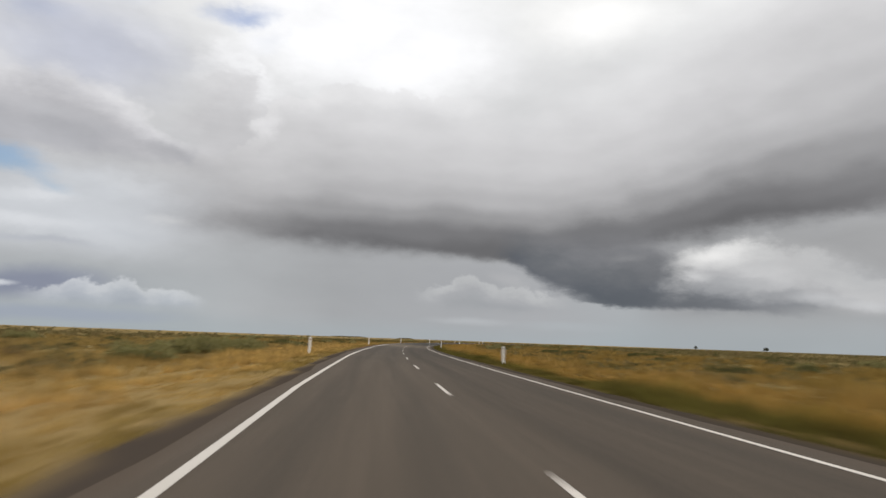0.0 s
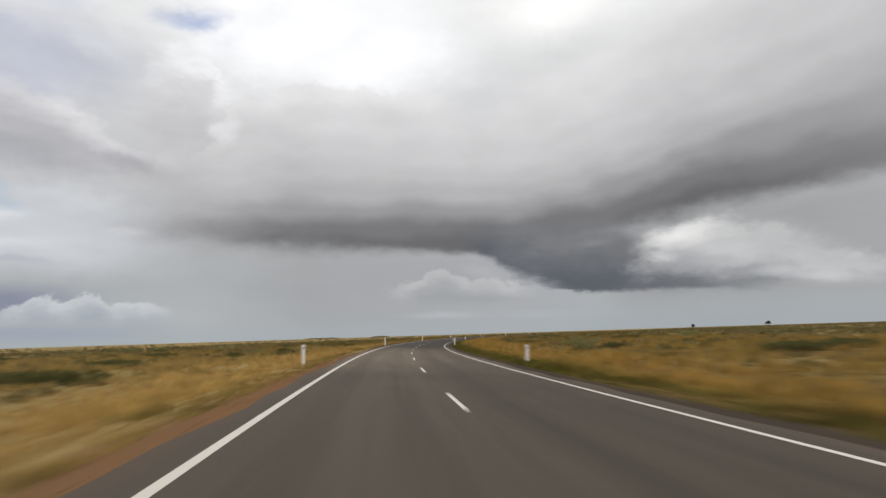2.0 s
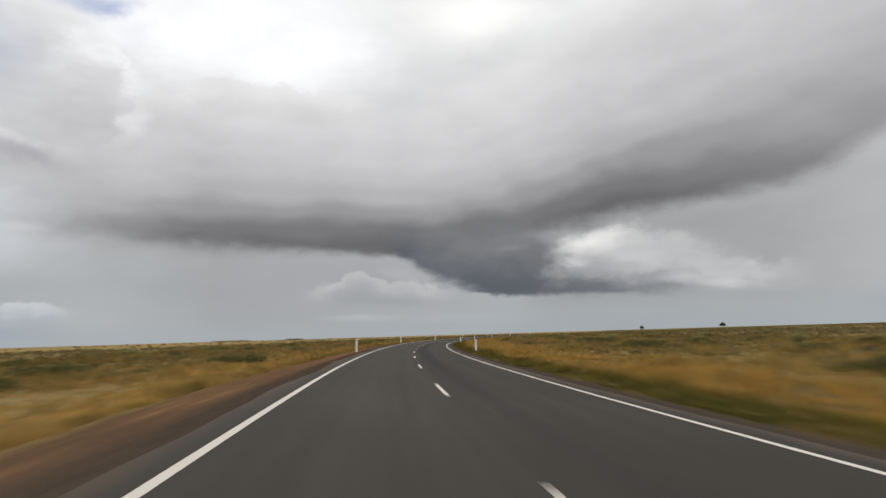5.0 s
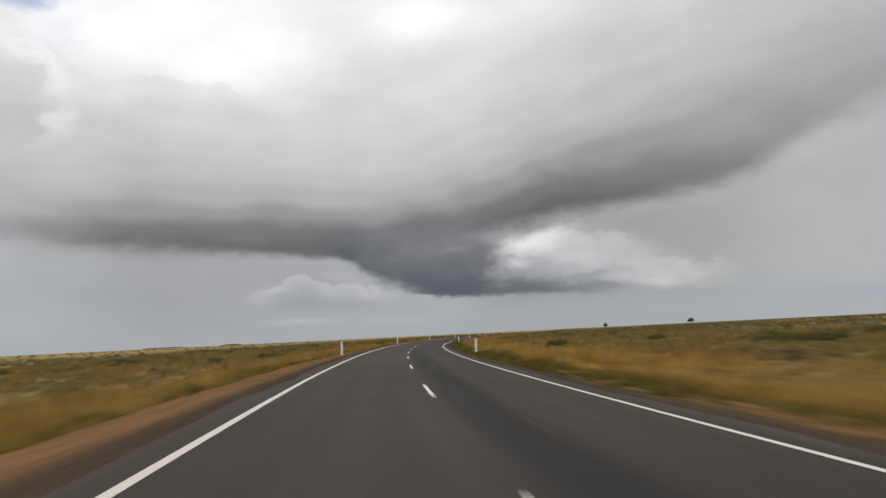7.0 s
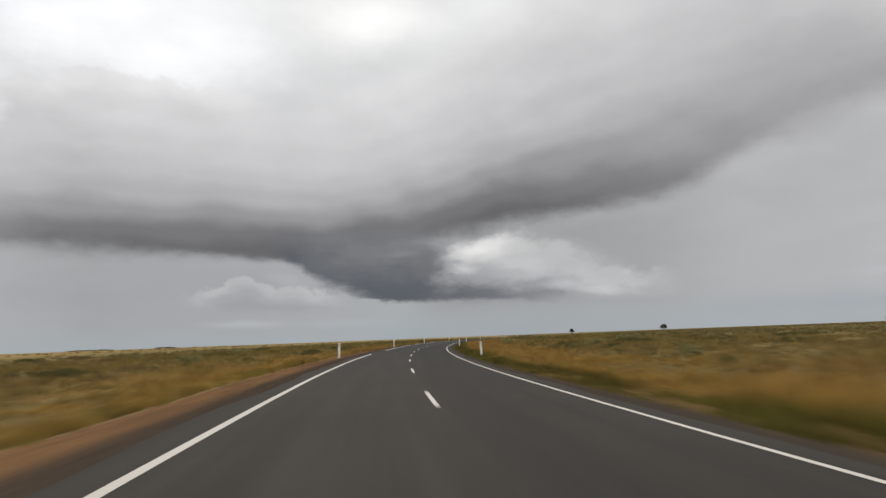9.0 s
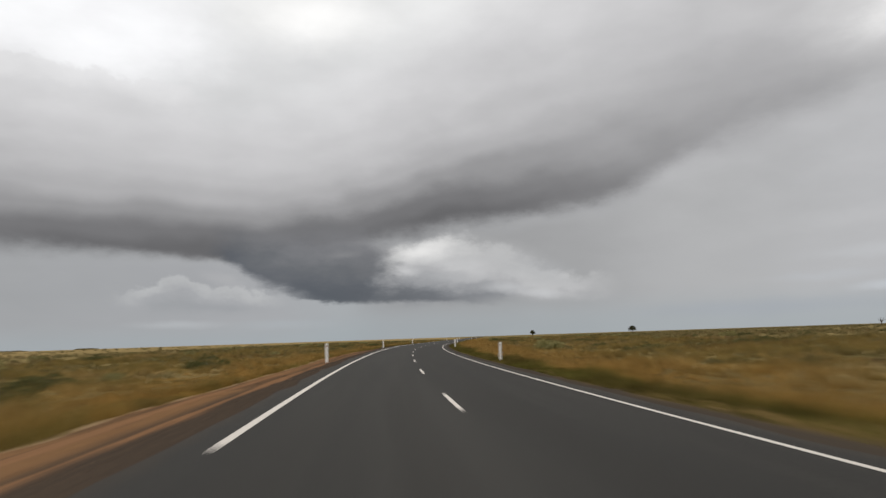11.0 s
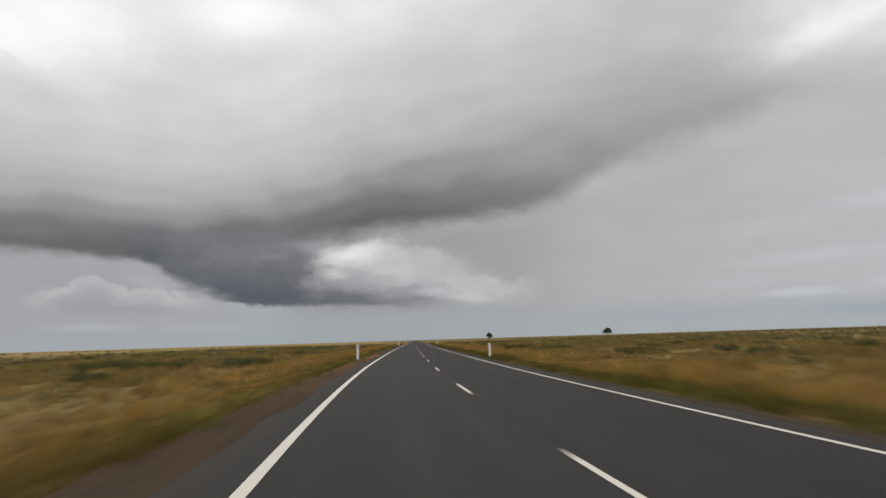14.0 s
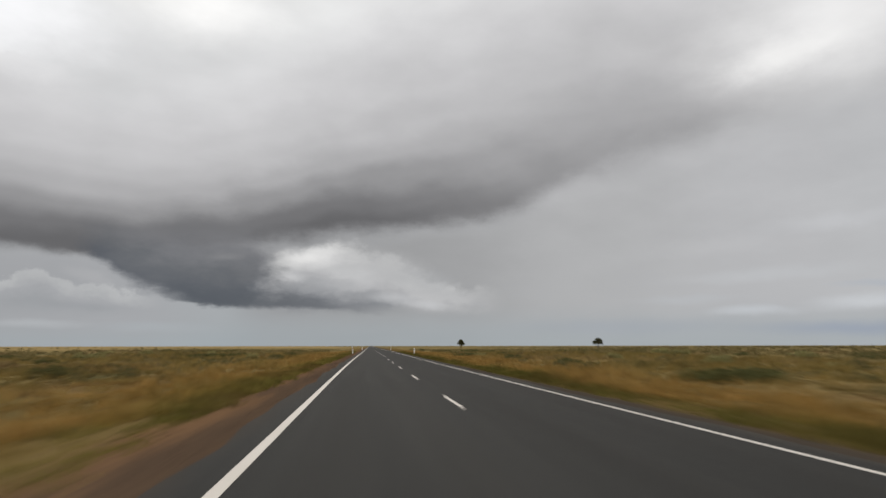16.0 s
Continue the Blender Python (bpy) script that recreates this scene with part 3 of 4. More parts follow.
def straw_grass(N):
    p = place_of(N)
    lat, run = lateral(N)
    isl = N.add("ShaderNodeNewGeometry").outputs["Random Per Island"]
    off = N.math("ABSOLUTE", lat)
    west = N.step(lat, 0.0, -1.0)
    patch = N.noise(p, 0.16, 4.0, 0.6).outputs["Fac"]
    tan, dark, rust = patches(N, p)
    gold = N.mix(isl, (0.37, 0.222, 0.050, 1), (0.545, 0.345, 0.102, 1))
    brown = N.mix(isl, (0.26, 0.152, 0.048, 1), (0.42, 0.262, 0.088, 1))
    turn = N.math("ADD", run, N.math("MULTIPLY", patch, 120.0))
    col = N.mix(N.math("MAXIMUM", N.step(turn, 290, 430, 0.0, 0.8), N.math("MULTIPLY", west, N.step(turn, 200, 300, 0.0, 0.4))), gold, brown)
    # western grass paler at first: patchy sunlight put into its colour
    pale = N.mix(isl, (0.50, 0.34, 0.115, 1), (0.70, 0.50, 0.20, 1))
    col = N.mix(N.math("MULTIPLY", west, N.step(turn, 300, 160, 0.0, 0.75)), col, pale)
    # the wild plain past the mown strip
    wild = N.step(N.math("MULTIPLY_ADD", patch, 8.0, off), 13.0, 19.0)
    olive = N.mix(isl, (0.185, 0.140, 0.048, 1), (0.31, 0.236, 0.085, 1))
    plainc = N.mix(tan, olive, N.mix(isl, (0.25, 0.19, 0.086, 1), (0.35, 0.265, 0.125, 1)))
    plainc = N.mix(dark, plainc, N.mix(isl, (0.10, 0.088, 0.035, 1), (0.19, 0.16, 0.065, 1)))
    plainc = N.mix(rust, plainc, N.mix(isl, (0.15, 0.085, 0.04, 1), (0.26, 0.155, 0.07, 1)))
    col = N.mix(N.math("MULTIPLY", wild, N.step(run, 130, 220, 0.5, 0.85)), col, plainc)
    bleach = N.step(N.noise(p, 0.22, 4.0, 0.65).outputs["Fac"], 0.46, 0.60, 0.0, 0.85)
    col = N.mix(N.math("MULTIPLY", bleach, N.math("MULTIPLY", N.math("MULTIPLY_ADD", west, 0.25, 0.42), N.step(off, 30.0, 14.0))), col, N.mix(isl, (0.45, 0.29, 0.105, 1), (0.62, 0.42, 0.165, 1)))
    mottle = N.math("MULTIPLY", N.step(N.noise(p, 0.30, 4.0, 0.65).outputs["Fac"], 0.47, 0.60), N.math("ADD", N.math("MULTIPLY", west, N.step(run, 100, 200, -0.15, 0.45)), 0.3))
    col = N.mix(mottle, col, olive)
    # greener where the seal sheds its water
    edge = N.step(N.math("MULTIPLY_ADD", patch, 2.4, off), N.math("ADD", N.step(run, 120, 170, 8.2, 7.7), N.math("MULTIPLY", west, N.step(run, 120, 200, -1.0, 1.4))), 6.0, 0.0, N.math("SUBTRACT", 0.85, N.math("MULTIPLY", west, N.step(run, 110, 50, 0.0, 0.5))))
    green = N.mix(isl, (0.10, 0.105, 0.022, 1), (0.20, 0.19, 0.048, 1))
    lush = N.mix(isl, (0.15, 0.14, 0.032, 1), (0.26, 0.23, 0.062, 1))
    green = N.mix(N.math("MULTIPLY", N.step(run, 170, 120), N.math("SUBTRACT", 1.0, N.math("MULTIPLY", west, 0.8))), green, lush)
    dull = N.mix(isl, (0.09, 0.064, 0.025, 1), (0.17, 0.12, 0.049, 1))
    dull = N.mix(N.math("MULTIPLY", west, N.step(run, 200, 120)), dull, N.mix(isl, (0.26, 0.18, 0.07, 1), (0.42, 0.30, 0.12, 1)))
    green = N.mix(N.step(N.noise(p, 0.12, 3.0).outputs["Fac"], N.math("SUBTRACT", N.step(run, 120, 180, 0.30, 0.37), N.math("MULTIPLY", west, N.step(run, 170, 230, -0.10, 0.12))), 0.58), dull, green)
    col = N.mix(edge, col, green)
    # a dark green fringe along the eastern shoulder
    hem = N.math("MULTIPLY", N.step(N.math("MULTIPLY_ADD", patch, 1.8, off), 7.0, 6.0, 0.0, 0.65), N.step(lat, -1.0, 1.0))
    col = N.mix(hem, col, N.mix(isl, (0.085, 0.078, 0.020, 1), (0.165, 0.148, 0.042, 1)))
    # tussocks: some bleached, some rank
    tuft = N.step(N.noise(p, 0.75, 4.0, 0.65).outputs["Fac"], 0.32, 0.68, 0.62, 1.32)
    col = N.mix(1.0, col, N.add("ShaderNodeCombineColor", {0: tuft, 1: tuft, 2: N.math("MULTIPLY", tuft, 0.98)}).outputs[0], "MULTIPLY")
    d = N.add("ShaderNodeBsdfDiffuse", {"Color": col, "Roughness": 0.6})
    t = N.add("ShaderNodeBsdfTranslucent", {"Color": col})
    m = N.add("ShaderNodeMixShader", {0: 0.3, 1: d.outputs[0], 2: t.outputs[0]})
    N.add("ShaderNodeOutputMaterial", {0: m.outputs[0]})


def leafy(dark, light):
    def build(N):
        isl = N.add("ShaderNodeNewGeometry").outputs["Random Per Island"]
        rnd = N.add("ShaderNodeObjectInfo").outputs["Random"]
        col = N.mix(isl, dark, light)
        col = N.mix(N.math("MULTIPLY", rnd, 0.35), col, (0.16, 0.14, 0.06, 1))
        d = N.add("ShaderNodeBsdfDiffuse", {"Color": col, "Roughness": 0.6})
        t = N.add("ShaderNodeBsdfTranslucent", {"Color": col})
        m = N.add("ShaderNodeMixShader", {0: 0.2, 1: d.outputs[0], 2: t.outputs[0]})
        N.add("ShaderNodeOutputMaterial", {0: m.outputs[0]})
    return build


def scrub_mix(N):
    p = place_of(N)
    isl = N.add("ShaderNodeNewGeometry").outputs["Random Per Island"]
    tan, dark, rust = patches(N, p)
    col = N.mix(isl, (0.205, 0.165, 0.073, 1), (0.25, 0.20, 0.092, 1))
    col = N.mix(tan, col, N.mix(isl, (0.225, 0.168, 0.075, 1), (0.27, 0.20, 0.092, 1)))
    col = N.mix(dark, col, N.mix(isl, (0.125, 0.112, 0.05, 1), (0.165, 0.145, 0.066, 1)))
    col = N.mix(rust, col, N.mix(isl, (0.14, 0.085, 0.042, 1), (0.21, 0.135, 0.066, 1)))
    clump = N.noise(p, 0.42, 3.0, 0.6).outputs["Fac"]
    col = N.mix(N.step(clump, 0.50, 0.58, 0.0, 0.85), col, N.mix(isl, (0.075, 0.072, 0.03, 1), (0.125, 0.11, 0.046, 1)))
    d = N.add("ShaderNodeBsdfDiffuse", {"Color": col})
    t = N.add("ShaderNodeBsdfTranslucent", {"Color": col})
    m = N.add("ShaderNodeMixShader", {0: 0.45, 1: d.outputs[0], 2: t.outputs[0]})
    N.add("ShaderNodeOutputMaterial", {0: m.outputs[0]})


def plain(color, rough, spec=0.3, scale=8.0, dirt=(0.3, 0.24, 0.17, 1), amount=0.3):
    def build(N):
        n = N.noise(place_of(N), scale, 5.0, 0.65).outputs["Fac"]
        finish(N, N.mix(N.step(n, 0.45, 0.8, 0.0, amount), color, dirt), rough, n, 0.1, 0.003, spec)
    return build


def thin_plastic(N):
    """White sheet plastic, a little see-through to light, with dust and scuffs."""
    n = N.noise(place_of(N), 5.0, 5.0, 0.65).outputs["Fac"]
    col = N.mix(N.step(n, 0.5, 0.85, 0.0, 0.25), (0.93, 0.92, 0.90, 1), (0.5, 0.38, 0.26, 1))
    b = N.add("ShaderNodeBsdfPrincipled", {"Base Color": col, "Roughness": 0.5, "Specular IOR Level": 0.4})
    t = N.add("ShaderNodeBsdfTranslucent", {"Color": col})
    m = N.add("ShaderNodeMixShader", {0: 0.45, 1: b.outputs[0], 2: t.outputs[0]})
    N.add("ShaderNodeOutputMaterial", {0: m.outputs[0]})


ASPHALT, PAINT, SOIL = material("chip_seal", asphalt), material("line_paint", line_paint), material("outback_soil", soil)
GRASS, SCRUB = material("straw_grass", straw_grass), material("scrub", scrub_mix)
SALTBUSH = material("saltbush_leaf", leafy((0.25, 0.235, 0.09, 1), (0.42, 0.385, 0.18, 1)))
SHRUB = material("shrub_leaf", leafy((0.085, 0.088, 0.034, 1), (0.17, 0.165, 0.066, 1)))
TREELEAF = material("tree_leaf", leafy((0.06, 0.062, 0.034, 1), (0.13, 0.128, 0.075, 1)))
BARK = material("bark", plain((0.13, 0.10, 0.075, 1), 0.9, 0.1, 6.0, (0.06, 0.05, 0.04, 1), 0.6))
POST = material("white_plastic", thin_plastic)
RED, CLEAR = material("red_reflector", plain((0.50, 0.33, 0.28, 1), 0.3, 0.5)), material("grey_reflector", plain((0.62, 0.57, 0.55, 1), 0.3, 0.5))
STONE = material("gravel_stone", leafy((0.10, 0.07, 0.05, 1), (0.22, 0.14, 0.09, 1)))


# ---- mesh helpers ----
rng = np.random.default_rng(7)


def mesh_of(name, verts, faces, mat, attrs=None, smooth=False):
    me = bpy.data.meshes.new(name)
    me.from_pydata([tuple(v) for v in verts], [], faces)
    for key, values in (attrs or {}).items():
        a = me.attributes.new(key, "FLOAT", "POINT")
        a.data.foreach_set("value", np.asarray(values, np.float32))
    me.materials.append(mat)
    if smooth:
        me.polygons.foreach_set("use_smooth", [True] * len(me.polygons))
    return me


def soup(name, verts, mat, attrs=None):
    """Loose triangles, three vertices each."""
    verts = np.asarray(verts, np.float32).reshape(-1, 3)
    n = len(verts)
    me = bpy.data.meshes.new(name)
    me.vertices.add(n)
    me.vertices.foreach_set("co", verts.ravel())
    me.loops.add(n)
    me.loops.foreach_set("vertex_index", np.arange(n, dtype=np.int32))
    me.polygons.add(n // 3)
    me.polygons.foreach_set("loop_start", np.arange(0, n, 3, dtype=np.int32))
    for key, values in (attrs or {}).items():
        a = me.attributes.new(key, "FLOAT", "POINT")
        a.data.foreach_set("value", np.asarray(values, np.float32))
    me.materials.append(mat)
    me.update(calc_edges=True)
    return me


def part(name, bm, mat, parent, label=""):
    me = bpy.data.meshes.new(name)
    bm.to_mesh(me)
    bm.free()
    me.materials.append(mat)
    ob = new(name, me)
    ob.parent = parent
    return tagged(ob, label)


def ribbon(name, s, lats, zs, mat, thick=0.0, ragged=0.0):
    """A strip along the road: one row of vertices for each chainage in s, over the offsets in lats."""
    s, lats = np.asarray(s, float), np.asarray(lats, float)
    S, U = np.meshgrid(s, lats, indexing="ij")
    if ragged:
        for j in (0, -1):
            U[:, j] += ragged * (np.sin(s * 0.43 + j) * 0.5 + np.sin(s * 1.31 + 2 * j) * 0.35 + rng.normal(0, 0.35, len(s)))
    x, y = on_road(S, U)
    z = road_z(S, U) + zs
    v = np.stack([x, y, z], -1).reshape(-1, 3)
    n = len(lats)
    f = [(i * n + j, i * n + j + 1, (i + 1) * n + j + 1, (i + 1) * n + j) for i in range(len(s) - 1) for j in range(n - 1)]
    run, lat = S.ravel(), U.ravel()
    if thick:
        k = len(v)
        v = np.concatenate([v, v - [0, 0, thick]])
        run, lat = np.tile(run, 2), np.tile(lat, 2)
        m = len(s)
        for i in range(m - 1):
            for j in (0, n - 1):
                a, b = i * n + j, (i + 1) * n + j
                f.append((a, b, b + k, a + k) if j == 0 else (b, a, a + k, b + k))
        for i in (0, m - 1):
            for j in range(n - 1):
                a = i * n + j
                f.append((a, a + 1, a + 1 + k, a + k) if i else (a + 1, a, a + k, a + 1 + k))
    return mesh_of(name, v, f, mat, {"lat": lat, "run": run})


# ---- ground: one sheet, fine beside the road, out to the horizon ----
cols = np.array([-110, -85, -65, -50, -38, -30, -24, -19, -15, -12, -10, -8.5, -7.4, -6.5, -5.8, -5.2, -4.7, -4.2, -3.8, -3.4, -1.7, 0,
                 1.7, 3.4, 3.8, 4.2, 4.7, 5.2, 5.8, 6.5, 7.4, 8.5, 10, 12, 15, 19, 24, 30, 38, 50, 65, 85, 110.0])
runs = np.concatenate([np.arange(-60, 720, 3.0), np.arange(720, 900, 12.0)])
GS, GU = np.meshgrid(runs, cols, indexing="ij")
gx, gy = on_road(GS, GU)
gv = np.stack([gx, gy, ground_z(GS, GU)], -1)
nr, nc = GS.shape
verts = list(map(tuple, gv.reshape(-1, 3)))
lat, run = list(GU.ravel()), list(GS.ravel())
faces = [(i * nc + j, i * nc + j + 1, (i + 1) * nc + j + 1, (i + 1) * nc + j) for i in range(nr - 1) for j in range(nc - 1)]
rim = [j for j in range(nc)] + [i * nc + nc - 1 for i in range(1, nr)] + [(nr - 1) * nc + j for j in range(nc - 2, -1, -1)] + [i * nc for i in range(nr - 2, 0, -1)]
mid = gv.reshape(-1, 3).mean(0)
last = rim
for reach in (0.02, 0.06, 0.14, 0.3, 0.6, 1.0):
    ring = []
    for k in rim:
        p = Vector(verts[k])
        out = Vector((p.x - mid[0], p.y - mid[1], 0)).normalized() * 4600
        q = p.lerp(Vector((mid[0] + out.x, mid[1] + out.y, -0.3)), reach)
        ring.append(len(verts))
        verts.append((q.x, q.y, -0.3 + (p.z + 0.3) * (1 - reach) ** 8))
        lat.append(math.copysign(110 + 4000 * reach, lat[k]))
        run.append(run[k])
    m = len(rim)
    faces += [(last[a], ring[a], ring[(a + 1) % m], last[(a + 1) % m]) for a in range(m)]
    last = ring
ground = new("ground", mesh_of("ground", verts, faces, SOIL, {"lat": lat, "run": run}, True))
tagged(ground, "flat outback plain of dry soil with red gravel verge", "ground", kind="structure")

# ---- road, its lines ----
runs = np.concatenate([np.arange(-60, 760, 2.0), np.arange(760, 2600, 20.0)])
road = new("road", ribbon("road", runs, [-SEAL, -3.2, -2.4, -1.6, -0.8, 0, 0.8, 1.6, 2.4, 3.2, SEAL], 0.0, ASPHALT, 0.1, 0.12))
tagged(road, "two-lane dark grey chip-seal road curving through the plain", "road", kind="structure")


def edge_line(u, s0, s1, wide, shift=0.0):
    """A painted line; shift: how far it wanders from its offset, by chainage."""
    s = np.arange(s0, s1 + 0.1, 2.0 if s1 < 800 else 4.0)
    c = u + (np.interp(s, *shift) if shift else 0.0 * s)
    S = np.stack([s, s], 1)
    U = np.stack([c - wide / 2, c + wide / 2], 1)
    x, y = on_road(S, U)
    v = np.stack([x, y, road_z(S, U) + 0.004], -1).reshape(-1, 3)
    f = [(2 * i, 2 * i + 1, 2 * i + 3, 2 * i + 2) for i in range(len(s) - 1)]
    ob = new("edge_line", mesh_of("edge_line", v, f, PAINT))
    return tagged(ob, "continuous white painted edge line on the road", "road marking", "edge lines", "structure")


WANDER = ([0, 6, 14, 30, 60, 140, 142, 180, 208, 235, 265, 300, 600], [0.05, -0.02, -0.13, -0.06, 0.0, -0.02, 0.03, 0.0, 0.06, 0.0, 0.05, 0.0, 0.0])
edge_line(-HALF, -50, 330, 0.125, WANDER)
edge_line(-HALF, 346, 2400, 0.125, WANDER)
edge_line(HALF, -50, 2400, 0.10)
for k in range(-3, 110):
    s0 = 1.84 + 12 * k
    ob = new("centre_dash", ribbon("centre_dash", [s0, s0 + 1.1, s0 + 2.2, s0 + 3.3], [-0.046, 0.046], 0.005, PAINT))
    ob.parent = road


# ---- guide posts ----
def guide_post(lens, label):
    """A white flexible roadside post: a shallow channel, rounded on top, with a reflector and a base clip."""
    root = tagged(new("guide_post"), label, "guide post", "guide posts along the road")
    bm = bmesh.new()
    prof = [(-0.082, 0.018), (-0.073, 0.0), (-0.02, -0.008), (0.02, -0.008), (0.073, 0.0), (0.082, 0.018), (0.071, 0.014), (0.02, 0.004), (-0.02, 0.004), (-0.071, 0.014)]
    levels = [(-0.25, 1.0), (0.0, 1.0), (0.5, 1.0), (0.97, 1.0), (1.01, 0.86), (1.03, 0.6)]
    rings = [[bm.verts.new((x * k, y, z)) for x, y in prof] for z, k in levels]
    n = len(prof)
    for a, b in zip(rings, rings[1:]):
        for j in range(n):
            bm.faces.new((a[j], a[(j + 1) % n], b[(j + 1) % n], b[j]))
    bm.faces.new(rings[-1])
    bm.faces.new(rings[0][::-1])
    part("post", bm, POST, root)
    bm = bmesh.new()
    bmesh.ops.create_cube(bm, size=1, matrix=Matrix.LocRotScale((0, -0.010, 0.88), None, (0.09, 0.006, 0.09)))
    bmesh.ops.bevel(bm, geom=bm.edges[:], offset=0.003, segments=1, affect="EDGES")
    part("reflector", bm, lens, root, "faded red reflector" if lens is RED else "grey reflector")
    bm = bmesh.new()
    bmesh.ops.create_cube(bm, size=1, matrix=Matrix.LocRotScale((0, 0.0, 0.02), None, (0.17, 0.05, 0.09)))
    bmesh.ops.bevel(bm, geom=bm.edges[:], offset=0.006, segments=1, affect="EDGES")
    part("base_clip", bm, POST, root)
    return root


left_post = guide_post(RED, "white plastic guide post with a faded red reflector on gravel verge")
right_post = guide_post(CLEAR, "white plastic guide post with a grey reflector in dry grass")


def stand(master, first, s, u, lean, sink=0.0):
    x, y = on_road(s, u)
    m = pose(float(x), float(y), float(ground_z(s, u)) - sink, lean, lean * 0.7, math.degrees(float(np.interp(s, CH, TURN))))
    if first:
        master.matrix_basis = m
    else:
        copy_thing(master, m)


LEFT_POSTS = [(37.6, -5.7), (92.5, -5.15), (150.5, -4.8), (208.2, -4.6), (264.5, -4.85), (324, -5.0), (374.1, -4.75), (424.0, -4.52), (475.3, -4.75), (597, -4.5), (718, -4.5)]
RIGHT_POSTS = [(35.3, 5.2), (92.7, 5.1), (151.0, 4.55), (208.7, 5.0), (264.9, 5.05), (325, 5.1),
               (375.2, 4.85), (425.0, 4.88), (476.4, 4.6), (598, 5.35), (720, 5.4)]
for i, (s, u) in enumerate(LEFT_POSTS):
    stand(left_post, i == 0, s, u, (1.2, -0.6, 0.8, 1.5, -1.0)[i % 5], 0.10 if i == 1 else 0.0)
for i, (s, u) in enumerate(RIGHT_POSTS):
    stand(right_post, i == 0, s, u, (-0.8, 1.4, 0.5, -1.3, 1.0)[i % 5], 0.18 if i == 1 else 0.0)


# ---- plants ----
def leaf_mass(n, lobes, size, seed):
    """Loose small leaves over a few overlapping domes, as triangles."""
    r = np.random.default_rng(seed)
    which = r.integers(0, len(lobes), n)
    L = np.array(lobes)[which]
    d = r.normal(size=(n, 3))
    d /= np.linalg.norm(d, axis=1, keepdims=True)
    d[:, 2] = np.abs(d[:, 2]) * 1.1 - 0.15
    c = L[:, :3] + d * L[:, 3:] * (0.55 + 0.5 * r.random((n, 1)))
    c[:, 2] = np.maximum(c[:, 2], 0.02)
    a = r.normal(size=(n, 3))
    b = r.normal(size=(n, 3))
    a /= np.linalg.norm(a, axis=1, keepdims=True)
    b = np.cross(a, b)
    b /= np.linalg.norm(b, axis=1, keepdims=True)
    k = size * (0.6 + 0.8 * r.random((n, 1)))
    return np.stack([c - a * k, c + a * k, c + b * k * 1.3], 1)


def bush(seed, wide, tall, leaves, leaf, name, label):
    r = np.random.default_rng(seed)
    root = tagged(new(name), label, "bush", name + " clumps on the plain")
    lobes = [(r.uniform(-0.5, 0.5) * wide, r.uniform(-0.5, 0.5) * wide, r.uniform(0.1, 0.35) * tall, wide * r.uniform(0.3, 0.5), wide * r.uniform(0.3, 0.5), tall * r.uniform(0.4, 0.65)) for _ in range(9)]
    crown = new("foliage", soup("foliage", leaf_mass(leaves, lobes, 0.055 * (wide + tall) / 2, seed), leaf))
    crown.parent = root
    bm = bmesh.new()
    for k in range(7):
        a = r.uniform(0, 6.28)
        m = Matrix.Translation((0, 0, tall * 0.2)) @ pose(0, 0, 0, 0, r.uniform(20, 60), math.degrees(a)) @ Matrix.Translation((0, 0, tall * 0.2))
        bmesh.ops.create_cone(bm, cap_ends=True, segments=5, radius1=0.03, radius2=0.008, depth=tall * 0.8, matrix=m)
    part("stems", bm, BARK, root)
    return root


def settle(ob, first, s, u, turn, scale):
    x, y = on_road(s, u)
    m = pose(float(x), float(y), float(ground_z(s, u)) - 0.03, 0, 0, turn)
    if first:
        ob.matrix_basis = m @ Matrix.Scale(scale, 4)
    else:
        copy_thing(ob, m)


PALE, DARK = (SALTBUSH, "saltbush", "low rounded grey-green saltbush in dry grass"), (SHRUB, "shrub", "dark olive-green low shrub spreading over the plain")
BUSHES = [bush(11, 1.7, 1.15, 1000, *PALE), bush(12, 1.2, 0.95, 800, *PALE), bush(13, 2.2, 1.25, 1300, *PALE), bush(14, 0.9, 0.7, 500, *PALE),
          bush(15, 1.9, 0.75, 900, *DARK), bush(16, 1.3, 0.8, 800, *DARK), bush(17, 2.8, 0.8, 1200, *DARK)]
SPOTS = [(57, -14.2, 2), (58.5, -16.2, 0), (82, -24.2, 2), (84, -26.5, 2), (70, -16.3, 1), (81.5, -19.4, 0), (76, -12.7, 1), (47.6, -11.4, 0), (56.6, -12.4, 1), (43.4, -15, 2), (44.8, -13.4, 0),
         (144, -20.8, 0), (147.7, -15.6, 1), (141, 21.4, 1), (118.5, 14.6, 0), (404, 13.6, 2), (33.4, -13.3, 2)]
for k in range(80):
    side = -1 if k % 2 else 1
    SPOTS.append((rng.uniform(0, 620), side * rng.uniform(12, 62), int(rng.integers(0, 4))))
for k in range(190):
    side = -1 if k % 2 else 1
    SPOTS.append((rng.uniform(20, 700), side * (13 + 55 * rng.random() ** 1.5), int(rng.integers(4, 7))))
used = set()
for s, u, kind in SPOTS:
    settle(BUSHES[kind], kind not in used, s, u, float(rng.uniform(0, 360)), 1.0)
    used.add(kind)


